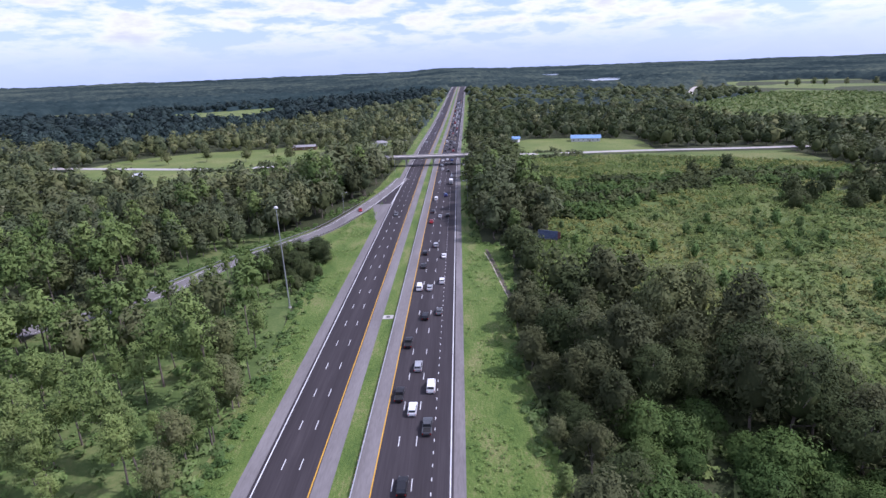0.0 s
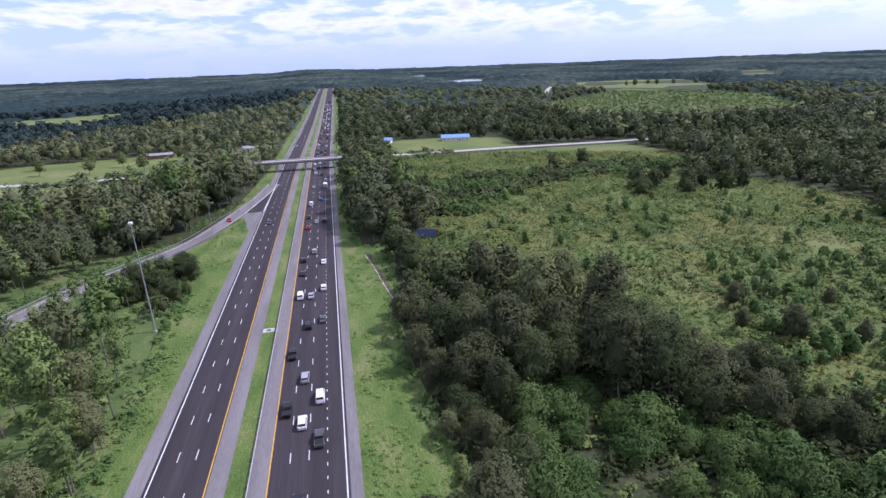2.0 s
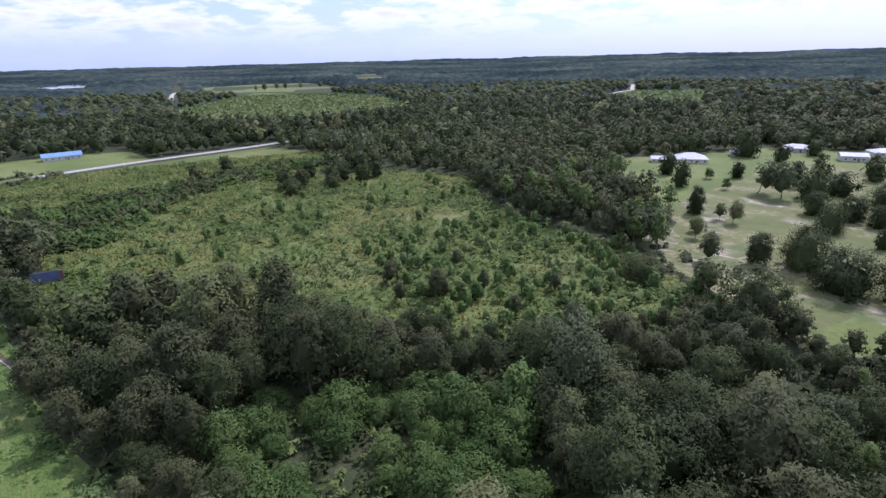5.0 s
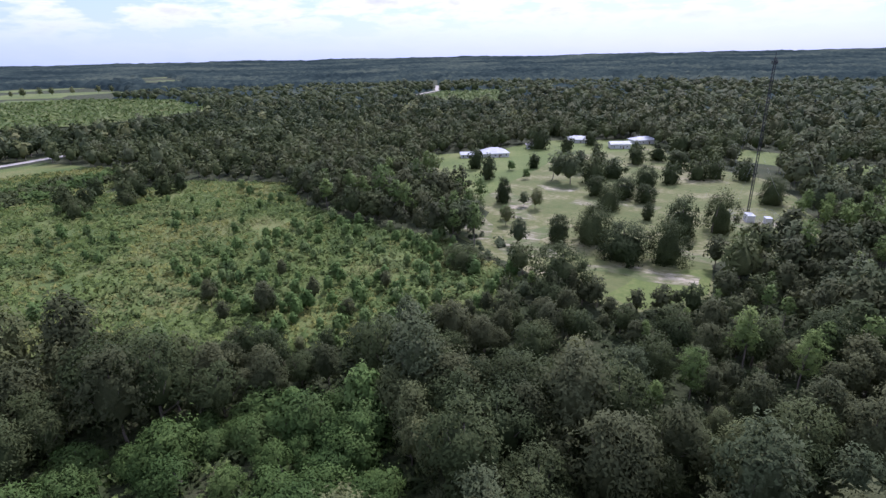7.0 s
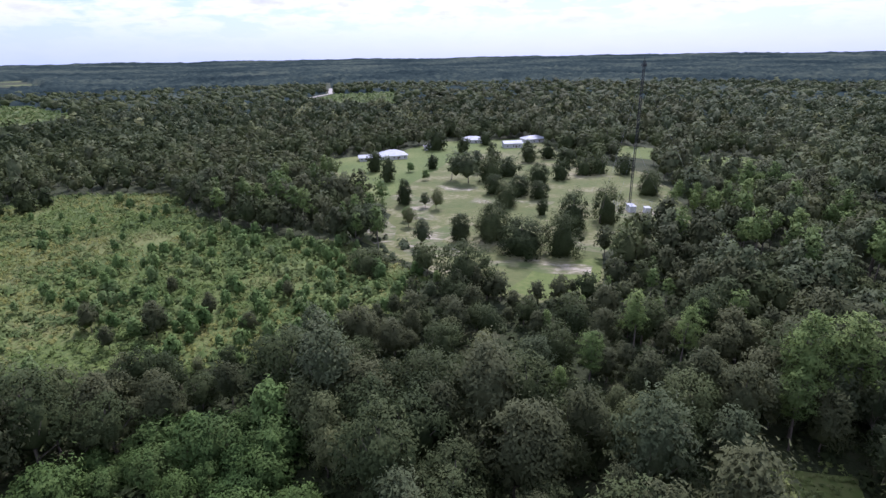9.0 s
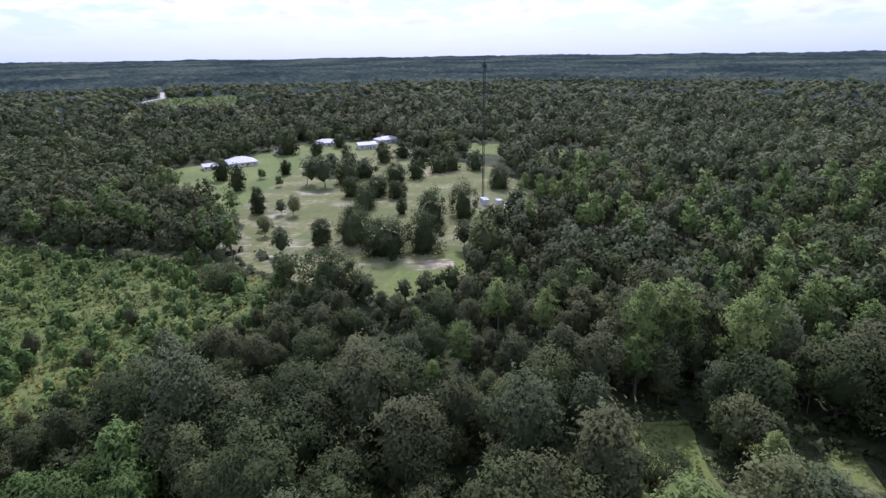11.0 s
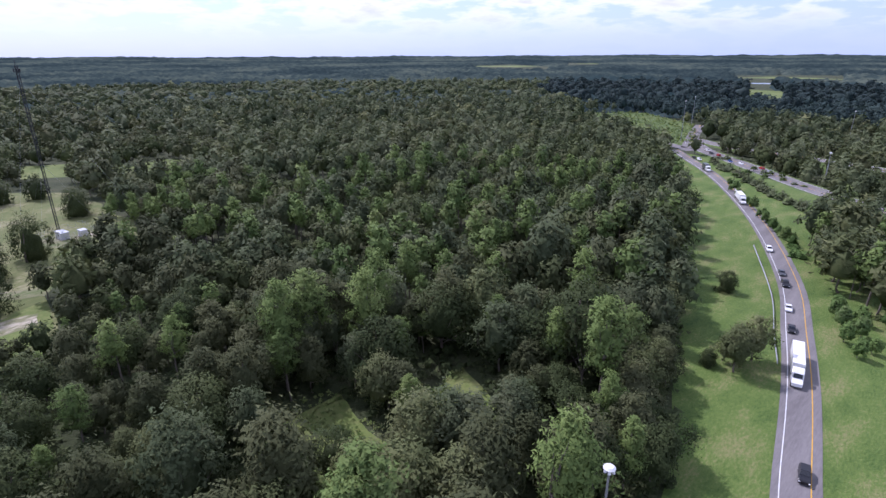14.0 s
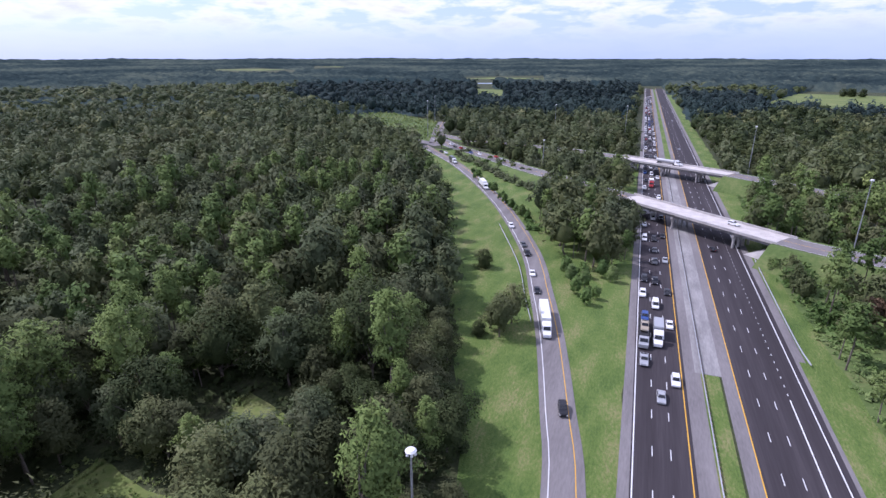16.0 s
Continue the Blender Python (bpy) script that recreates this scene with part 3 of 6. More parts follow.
build_road("road", FAR_ROAD, 4.0, "distant pale road winding through woods", M["dirt_road"])


def embankment(points, half, name="embankment"):
    """Grassed banks under a rising road."""
    line = resample(points, 6.0)
    side = sides_of(line)
    verts, faces = [], []
    for p, s in zip(line, side):
        h = max(p.z, 0.02)
        low = Vector((p.x, p.y, 0))
        verts += [low - s * (half + 1.3 * h), low - s * half + Vector((0, 0, h)), low + s * half + Vector((0, 0, h)), low + s * (half + 1.3 * h)]
    for i in range(len(line) - 1):
        for k in range(3):
            a = 4 * i + k
            faces.append((a, a + 1, a + 5, a + 4))
    ob = mesh_object(name, verts, faces, M["bank"])
    tagged(ob, "grassed earth bank carrying the road up to the bridge", "embankment", kind="structure")


for pts, half in ((CROSS_EAST[:6], 9), (CROSS_WEST[:5], 9), (CROSS2_EAST[:5], 9), (CROSS2_WEST[:4], 9), (COUNTY_EAST[:4], 6), (COUNTY_WEST[:4], 6)):
    embankment(pts, half)


# ---- overpasses ----
def build_bridge(a, b, half, piers, label):
    """A girder bridge from a to b (plan points), with bents at the given distances along it."""
    a, b = Vector((*a, 0)), Vector((*b, 0))
    d = (b - a).normalized()
    L = (b - a).length
    ang = math.degrees(math.atan2(d.y, d.x))
    br = thing("overpass", label, "bridge", at=pose(a.x, a.y, 0, 0, 0, ang))
    z = 7.2
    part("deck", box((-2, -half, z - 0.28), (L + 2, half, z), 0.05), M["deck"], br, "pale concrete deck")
    for s in (-1, 1):
        y = s * (half - 0.2)
        part("parapet", box((-2, y - 0.2, z + 0.01), (L + 2, y + 0.2, z + 0.85), 0.06), M["concrete"], br)
    n = 6
    for k in range(n):
        y = -half + 0.9 + k * (2 * half - 1.8) / (n - 1)
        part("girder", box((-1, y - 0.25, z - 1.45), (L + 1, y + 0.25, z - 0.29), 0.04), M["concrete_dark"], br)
    for p in piers:
        bm = box((p - 0.6, -half + 0.6, z - 2.5), (p + 0.6, half - 0.6, z - 1.46), 0.08)
        part("pier_cap", bm, M["concrete"], br)
        for k in range(4):
            y = -half + 1.8 + k * (2 * half - 3.6) / 3
            part("column", add_rod(bmesh.new(), (p, y, 0), (p, y, z - 2.45), 0.5, sides=12), M["concrete"], br)
    for x, s in ((0, -1), (L, 1)):
        bm = bmesh.new()
        x1 = x - s * 9.0
        vs = [bm.verts.new(v) for v in ((x + s * 2, -half + 0.2, z - 1.5), (x + s * 2, half - 0.2, z - 1.5), (x1, half + 0.8, 0.05), (x1, -half - 0.8, 0.05), (x + s * 2, -half - 1.6, 0.0), (x + s * 2, half + 1.6, 0.0))]
        for f in ((0, 1, 2, 3), (0, 3, 4), (1, 5, 2), (0, 4, 5, 1)):
            bm.faces.new([vs[i] for i in f])
        bmesh.ops.recalc_face_normals(bm, faces=bm.faces)
        part("slope_paving", bm, M["concrete"], br, "pale concrete slope under the bridge end")
    return br


build_bridge((10, 423), (-74, 423), 4.6, (10.5, 31.5, 53), "narrow concrete highway overpass with dark girders")
build_bridge((1, -272), (-55.5, -222), 6.8, (5.5, 31, 60), "wide pale concrete overpass across the highway")
build_bridge((9.3, -387), (-53.5, -348), 6.8, (12, 34, 57), "wide pale concrete overpass across the highway")


# ---- trees ----
def crown_tris(rng, puffs, per_puff, size, puff_r, spread=0.9, flat=1.0, lift=0.3, slim=1.0):
    """Sprays of leaves scattered loosely round branch ends: slender triangles, and their soft normals."""
    centre = puffs.mean(0) - (0, 0, 0.8)
    n = len(puffs) * per_puff
    c = np.repeat(puffs, per_puff, 0)
    pr = np.repeat(puff_r * rng.uniform(0.55, 1.35, len(puffs)), per_puff)[:, None]
    u = rng.normal(size=(n, 3))
    u /= np.linalg.norm(u, axis=1)[:, None]
    u[:, 2] = np.where(u[:, 2] < -0.5, -u[:, 2], u[:, 2])
    p = c + u * np.array([1, 1, flat]) * pr * np.abs(rng.normal(0.82, 0.30, (n, 1)))
    w = p - centre
    w /= np.linalg.norm(w, axis=1)[:, None] + 1e-6
    face = 0.7 * u + 0.5 * w + rng.normal(size=u.shape) * spread * 0.6 + np.array([0, 0, lift])
    face /= np.linalg.norm(face, axis=1)[:, None]
    along = 0.45 * u + rng.normal(size=u.shape) * 0.6 + np.array([0, 0, 0.55])
    along -= face * (along * face).sum(1)[:, None]
    along /= np.linalg.norm(along, axis=1)[:, None] + 1e-6
    across = np.cross(face, along)
    length = size * rng.uniform(0.7, 1.6, (n, 1)) * slim
    width = size * rng.uniform(0.35, 0.75, (n, 1)) / slim
    tri = np.stack([p - along * length * 0.8 + across * width, p - along * length * 0.6 - across * width, p + along * length], 1)
    soft = 0.62 * w + 0.26 * u + 0.16 * face + np.array([0, 0, 0.16])
    soft /= np.linalg.norm(soft, axis=1)[:, None]
    return tri, np.repeat(soft[:, None, :], 3, 1)


def ico_tris(level):
    bm = bmesh.new()
    bmesh.ops.create_icosphere(bm, subdivisions=level, radius=1)
    arr = np.array([[tuple(v.co) for v in f.verts] for f in bm.faces])
    bm.free()
    return arr


ICO, ICO_FINE = ico_tris(1), ico_tris(2)
OCTA = np.array([[(a, 0, 0), (0, b, 0), (0, 0, c)] if a * b * c > 0 else [(0, b, 0), (a, 0, 0), (0, 0, c)] for a in (-1.15, 1.15) for b in (-1.15, 1.15) for c in (-1.15, 1.15)])


def lump_tris(centre, radii, rng, ico):
    """A rough solid lump of foliage inside a crown."""
    ph = rng.uniform(0, 6.28, 3)
    bump = 1 + 0.17 * np.sin(4.0 * ico[..., 0:1] + ph[0]) * np.sin(4.5 * ico[..., 1:2] + ph[1]) + 0.10 * np.sin(7 * ico[..., 2:3] + 3 * ico[..., 0:1] + ph[2])
    n = ico / np.asarray(radii) + np.array([0, 0, 0.02])
    return centre + ico * bump * np.asarray(radii), n / np.linalg.norm(n, axis=2)[..., None]


def rod_tris(a, b, r0, r1, sides=5):
    a, b = np.array(a, float), np.array(b, float)
    d = (b - a) / np.linalg.norm(b - a)
    ref = np.array([0, 0, 1.0]) if abs(d[2]) < 0.9 else np.array([1.0, 0, 0])
    u = np.cross(d, ref)
    u /= np.linalg.norm(u)
    v = np.cross(d, u)
    out = []
    for k in range(sides):
        p, q = 2 * math.pi * k / sides, 2 * math.pi * (k + 1) / sides
        e0, e1 = u * math.cos(p) + v * math.sin(p), u * math.cos(q) + v * math.sin(q)
        A, B, C, D = a + e0 * r0, a + e1 * r0, b + e1 * r1, b + e0 * r1
        out += [(A, B, C), (A, C, D)]
    return np.array(out)


SHAPES = {  # height, crown base, crown radius, trunk radius
    "hard": (14.0, 0.8, 4.5, 0.22),
    "oak": (12.5, 0.5, 5.3, 0.32),
    "live": (10.5, -3.6, 6.6, 0.45),
    "pine": (17.0, 6.0, 3.8, 0.20),
    "grey": (12.5, 0.8, 4.4, 0.22),
    "light": (13.0, 0.6, 4.8, 0.24),
    "vine": (6.0, -2.0, 4.6, 0.2),
    "young": (7.0, 0.6, 2.3, 0.1),
    "round": (10.0, -2.6, 4.8, 0.3),
    "dead": (11.0, 1.5, 4.0, 0.22),
    "conifer": (15.0, 2.0, 4.4, 0.2),
}


def tree_shape(kind, seed, detail):
    """Trunk triangles, crown triangles and crown normals of one tree at the origin. detail: 4 nearest to 1 far."""
    rng = np.random.default_rng(seed)
    h, base, rad, tr = SHAPES[kind]
    n_puff = {4: 42, 3: 32, 2: 17, 1: 10, 0: 7, -1: 3}[detail]
    per = {4: 72, 3: 48, 2: 20, 1: 7, 0: 5, -1: 4}[detail]
    size = {4: 0.26, 3: 0.36, 2: 0.71, 1: 1.14, 0: 1.5, -1: 2.1}[detail]
    if kind == "pine":
        size *= 0.85
    elif kind in ("live", "round"):
        per = int(per * 1.9)
    mid = (h + base) / 2
    half = (h - base) / 2
    pr = rad * {4: 0.28, 3: 0.32, 2: 0.38, 1: 0.46, 0: 0.5, -1: 0.5}[detail]
    puffs = []
    lop = rng.normal(size=2) * 0.14 * rad
    lobe = rng.uniform(0, 6.28)
    for i in range(n_puff):
        z = 1 - 2 * (i + 0.5) / n_puff
        z = z * 0.9 + 0.1 if kind in ("live", "round", "pine", "young", "dead") else z * 0.78 + 0.22
        a = i * 2.39996 + rng.uniform(-0.6, 0.6)
        if kind == "pine":
            prof = math.sqrt(max(0.02, 1 - z * z)) * (0.85 - 0.25 * z) * rng.uniform(0.5, 1.1)
        elif kind in ("hard", "grey", "young", "light"):
            prof = math.sqrt(max(0.02, 1 - z * z)) * (0.95 - 0.20 * z) if z > -0.3 else 0.98 - 0.25 * z * z
        else:
            prof = math.sqrt(max(0.02, 1 - z * z))
        prof *= 1 + 0.2 * math.sin(2 * a + lobe) + 0.12 * math.sin(3 * a + 2 * lobe)
        r = (rad - pr * 0.75) * prof * rng.uniform(0.70, 1.12)
        puffs.append((lop[0] + r * math.cos(a), lop[1] + r * math.sin(a), mid + (half - pr * 0.6) * z * rng.uniform(0.84, 1.1)))
    puffs = np.array(puffs)
    crown = [crown_tris(rng, puffs, per, size, pr, 1.0 if kind == "pine" else 0.8, 0.65 if kind == "pine" else 1.0)]
    if kind not in ("dead", "young"):
        s = {4: 0.46, 3: 0.48, 2: 0.52, 1: 0.56, 0: 0.60, -1: 0.74}[detail] * (0.5 if kind == "pine" else 1.12 if kind in ("live", "round") else 1.0)
        crown.append(lump_tris((lop[0], lop[1], mid - half * 0.10), (rad * s, rad * s, half * (s + 0.10)), rng, ICO_FINE if detail >= 3 else ICO))
    trunk = []
    if detail >= 2:
        bend = rng.normal(size=2) * 0.25
        top = (lop[0] * 0.6, lop[1] * 0.6, h * 0.8)
        kink = (bend[0], bend[1], max(base, 0.5) + 0.5)
        trunk.append(rod_tris((0, 0, -0.1), kink, tr, tr * 0.75, 6))
        trunk.append(rod_tris(kink, top, tr * 0.75, tr * 0.25, 5))
        if detail >= 3 and kind not in ("live", "round"):
            for k in range(9):
                c = puffs[rng.integers(len(puffs))]
                zs = base + (h - base) * rng.uniform(0.05, 0.45)
                trunk.append(rod_tris((kink[0] * 0.6, kink[1] * 0.6, zs), c, tr * 0.35, tr * 0.1, 4))
    else:
        trunk.append(rod_tris((0, 0, -0.1), (0, 0, mid), tr, tr * 0.5, 3))
    return np.concatenate(trunk), np.concatenate([c[0] for c in crown]), np.concatenate([c[1] for c in crown])


def open_ground(x, y):
    """Where no forest stands."""
    o = (x - bend(y) > -47) & (x - bend(y) < 3.0) & (y < 1735) & (y > -1550)
    o |= (np.abs(x - bend(y) + 22) < 28) & (np.abs(y) > 600) & (y < 1735) & (y > -1550)
    for p in (SCRUB_FAR, FIELD_FAR_EAST, FIELD_SW, FIELD_ROAD, POND, *FIELDS_WEST[1:], *FAR_FIELDS, *FAR_WATER):
        for k in (1.05, 1.1, 1.15):
            o |= inside(p, x * k, y * k)
    for p in (SCRUB, SCRUB_FAR, FIELD_FAR_EAST, FIELD_ROAD, MEADOW, LAWN_EAST, FIELD_SW, VERGE_EAST, VERGE_WEST, VERGE_SOUTH, VERGE_SW, POND, *FIELDS_WEST, *GLADES, *FAR_FIELDS, *FAR_WATER):
        o |= inside(p, x, y)
    o |= inside(SIDE_OPEN, x, y) | near_line([(168, -448), (182, -490), (201, -550), (217, -606)], x, y, 8)
    o |= near_line(ON_RAMP, x, y, 9)
    o |= near_line(EXIT_RAMP, x, y, 7.5) | near_line(EXIT_RAMP[2:7], x, y, 12.5) | near_line([(-57, 162), (-48, 134)], x, y, 6.5)
    for p in (CROSS_EAST, CROSS_WEST, CROSS2_EAST, CROSS2_WEST):
        o |= near_line(p, x, y, 13)
    o |= near_line(COUNTY_EAST, x, y, 9) | near_line(COUNTY_EAST[2:6], x, y, 15) | near_line(COUNTY_WEST, x, y, 9)
    o |= near_line(FAR_LANE, x, y, 16) | near_line(FAR_ROAD, x, y, 10) | near_line(FAR_ROAD, x * 1.05, y * 1.05, 10) | near_line(FAR_ROAD, x * 1.1, y * 1.1, 9)
    o |= np.hypot(x - 18.3, y + 41.3) < 4.5
    o |= np.hypot(x, y) < 12
    o |= np.hypot(x - (-64.1), y - (-163.4)) < 6
    o |= np.hypot(x - 34, y - 211) < 12
    o |= near_line([(35, 215), (28, 168)], x, y, 6.5) | near_line([(-246, 396), (-222, 356)], x, y, 11)
    o |= (x < 15) & (x > 0) & (y > 385) & (y < 440)
    return o & ~inside(ISLAND, x, y) & ~inside(ISLAND_FAR, x, y)


def scatter(rng, d0, d1, gap):
    """Jittered points in a ring, a gap apart."""
    g = np.arange(-d1, d1, gap)
    x, y = np.meshgrid(g, g)
    x = x + (np.arange(len(g)) % 2)[:, None] * gap * 0.5
    x = x.ravel() + rng.uniform(-0.45, 0.45, x.size) * gap
    y = y.ravel() + rng.uniform(-0.45, 0.45, y.size) * gap
    d = np.hypot(x, y)
    k = (d >= d0) & (d < d1)
    return x[k], y[k]


VINES = [(25, 84), (44, 102), (66, 82), (86, 66), (78, 44), (54, 34), (34, 48)]


def vigour(x, y):
    """How tall the trees grow at a place."""
    v = 1.0 + 0.35 * ((x > 2) & (x < 40) & (y > 212) & (y < 440)) - 0.45 * ((x > -105) & (x < -52) & (y > 160) & (y < 222)) + 0.08 * inside(ISLAND, np.array([x]), np.array([y]))[0]
    v -= 0.34 * ((x > 95) & (x < 180) & (y > -35) & (y < 90))
    v += 0.16 * ((x > 20) & (x < 130) & (y < -20) & (y > -260))
    v += 0.38 * ((x > -100) & (x < -54) & (y > 240) & (y < 400))
    return v * (1 + 0.3 * noise.noise(Vector((x * 0.03, y * 0.03, 8.0))))


def patchy(x, y, scale, z):
    return np.array([noise.noise(Vector((a * scale, b * scale, z))) for a, b in zip(x, y)])


def kinds_at(rng, x, y):
    """The sort of tree that grows at each place."""
    big, fine = patchy(x, y, 0.010, 4.0), patchy(x, y, 0.045, 9.0)
    r = rng.uniform(size=len(x))
    v = r + 0.5 * big + 0.5 * fine
    k = np.where(v < 0.42, "hard", np.where(v < 0.72, "oak", np.where(v < 0.88, "pine", "grey")))
    pines = (x < -46) & (y > 0) & (y < 200) | (x > 60) & (y < -60) & (y > -330) & (x < 240)
    k = np.where(pines & (r < np.where(x < 0, 0.62, 0.16)), "pine", k)
    dark = (x > 20) & (x < 150) & (y > 0) & (y < 170)
    k = np.where(dark & (k == "hard") & (r < 0.3), "grey", np.where(dark & (k == "pine"), "oak", k))
    k = np.where((patchy(x, y, 0.035, 21.0) + 0.5 * (r - 0.5) > np.where(x > 15, 0.40, 0.30)) & np.isin(k, ("hard", "grey", "oak")), "light", k)
    east = (x > 15) & (y > -170) & (y < 260)
    k = np.where(east & (k == "hard") & (r < 0.34), "grey", np.where(east & (k == "hard") & (fine > 0.05), "oak", k))
    far = np.hypot(x, y) > 330
    k = np.where(far & (k == "hard") & (r > 0.2) | far & (k == "pine"), "oak", k)
    k = np.where((x > 20) & (y < -40) & (k == "oak") & (fine < 0.02), "hard", k)
    west = (x < -46) & (x > -120) & (y < -30) & (y > -340)
    k = np.where(west, np.where(r < 0.28, "vine", np.where(r < 0.62, "light", "pine")), k)
    nw = (x < -46) & (y > 60)
    k = np.where(nw & (k == "oak"), np.where(r < 0.5, "hard", "light"), k)
    k = np.where(inside(VINES, x, y), np.where(r < 0.85, "vine", "young"), k)
    # trees here take the leaf colour darkened for cloud shadow
    for p in CLOUD_SHADED:
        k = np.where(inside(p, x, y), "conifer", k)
    k = np.where(inside(ISLAND, x, y), np.where(r < 0.45, "hard", np.where(r < 0.85, "light", "pine")), k)
    return k


LEAF_OF = {"hard": "leaf_hard", "oak": "leaf_oak", "live": "leaf_oak", "pine": "leaf_pine", "grey": "leaf_grey", "vine": "leaf_vine", "light": "leaf_light", "young": "leaf_weed", "dead": "leaf_brown", "round": "leaf_oak", "conifer": "leaf_cloud_shaded"}
TREE_LABEL = {
    "hard": ("hardwood_tree", "tall leafy hardwood tree in dense mixed forest"),
    "oak": ("oak_tree", "broad dark green oak tree among the woods"),
    "live": ("live_oak", "wide dark live oak standing in the open meadow"),
    "pine": ("pine_tree", "slender pine with a bare trunk and tufted crown"),
    "grey": ("bay_tree", "greyish green leafy tree in dense forest"),
    "light": ("sweetgum_tree", "light yellowish green leafy tree in mixed forest"),
    "vine": ("vine_thicket", "mound of low trees smothered in bright green vines"),
    "young": ("sapling", "small young leafy tree with a narrow crown"),
    "round": ("oak_tree", "round dark green oak with foliage down to the ground"),
    "dead": ("dead_tree", "dried brown tree at the edge of the woods"),
}
WOODS_LABEL = {"hard": "dense woods of tall leafy hardwood trees", "oak": "dense woods of broad dark green oaks", "pine": "woods of slender dark green pines", "grey": "woods of greyish green leafy trees", "light": "woods of light yellowish green trees", "vine": "thickets under bright green vines", "young": "young leafy saplings", "conifer": "dense far woods coloured dark as under cloud shadow"}
PROTO = {}


def place_tree(kind, x, y, size, turn, variant, label="", tall=1.0, group="trees near the highway", detail=None):
    detail = detail if detail is not None else 4 if math.hypot(x, y) < (320 if kind in ("live", "round") else 122) else 3 if math.hypot(x, y) < 320 else 2
    key = (kind, variant, detail)
    if key not in PROTO:
        tk, cr, nr = tree_shape(kind, 100 + variant * 7 + len(kind), detail)
        PROTO[key] = (tri_mesh("trunk", tk, M["bark"]), tri_mesh("crown", cr, M[LEAF_OF[kind]], nr, np.full(len(cr), 0.5)))
    name, lab = TREE_LABEL[kind]
    t = thing(name, label or lab, "tree", group, at=Matrix.Translation((x, y, 0)) @ Matrix.Rotation(turn, 4, "Z") @ Matrix.Diagonal((size, size, size * tall, 1)))
    for nm, me in zip(("trunk", "crown"), PROTO[key]):
        o = new(nm, me)
        o.parent = t
    return t


def many_trees(rng, x, y, shapes, lo, hi, grow=1.0, ground=0.0):
    """Copies of tree shapes as arrays: trunks, crowns, normals, tints."""
    tk, cr, nr, ti = [], [], [], []
    for a, b in zip(x, y):
        s, t = rng.uniform(lo, hi) * (float(vigour(a, b)) if grow > 1.01 else 1.0), rng.uniform(0, 6.28)
        rot = np.array([[math.cos(t), -math.sin(t), 0], [math.sin(t), math.cos(t), 0], [0, 0, 1]])
        tr, c, n = shapes[rng.integers(len(shapes))]
        sc = np.array([s * grow, s * grow, s * rng.uniform(0.85, 1.15)])
        z = float(terrain(a, b)) + ground
        tk.append((tr * sc) @ rot.T + (a, b, z))
        cr.append((c * sc) @ rot.T + (a, b, z))
        nr.append(n @ rot.T)
        ti.append(np.full(len(c), rng.uniform()))
    return np.concatenate(tk), np.concatenate(cr), np.concatenate(nr), np.concatenate(ti)


def build_forest():
    rng = np.random.default_rng(5)
    # nearest trees, each a thing of its own
    x, y = scatter(rng, 14, 148, 6.9)
    az = np.degrees(np.arctan2(x, y))
    k = ~open_ground(x, y) & (np.hypot(x, y) > 38) & ((az > -50) | (az < -152))
    k &= ~((x < -46) & (y > 0) & (rng.uniform(size=len(x)) < 0.28))
    k &= patchy(x, y, 0.055, 17.0) + rng.uniform(-0.25, 0.25, len(x)) < 0.42
    x, y = x[k], y[k]
    kind = kinds_at(rng, x, y)
    edge = open_ground(x - 6, y) | open_ground(x + 6, y) | open_ground(x, y - 6) | open_ground(x, y + 6)
    count = {}
    for a, b, q, e in zip(x, y, kind, edge):
        count[q] = count.get(q, 0) + 1
        place_tree(q, a, b, min(0.9 if e else 1.6, max(0.45, math.exp(rng.normal(0, 0.30)))) * 0.97 * float(vigour(a, b)), rng.uniform(0, 6.28), count[q] % 5, tall=rng.uniform(0.85, 1.12))
    # woods farther off
    for d0, d1, gap, detail, grow in ((148, 330, 7.6, 2, 1.02), (330, 520, 9.2, 1, 1.08), (520, 860, 12.2, 0, 1.26), (860, 1420, 18.0, -1, 1.7)):
        x, y = scatter(rng, d0, d1, gap)
        az = np.degrees(np.arctan2(x, y))
        seen = (az > -52) | (az < -150)
        k = ~open_ground(x, y) & (seen | (rng.uniform(size=len(x)) < 0.12))
        x, y = x[k], y[k]
        kind = kinds_at(rng, x, y)
        for q in sorted(set(kind)):
            shapes = [tree_shape(q, 900 + 31 * v + detail, detail) for v in range(5)]
            tk, cr, nr, ti = many_trees(rng, x[kind == q], y[kind == q], shapes, 0.62, 1.36, grow)
            wood = thing("woods", WOODS_LABEL[q], "woods", kind="stuff")
            o = new("trunks", tri_mesh("trunks", tk, M["bark"]))
            o.parent = wood
            o = new("crowns", tri_mesh("crowns", cr, M[LEAF_OF[q]], nr, ti))
            o.parent = wood


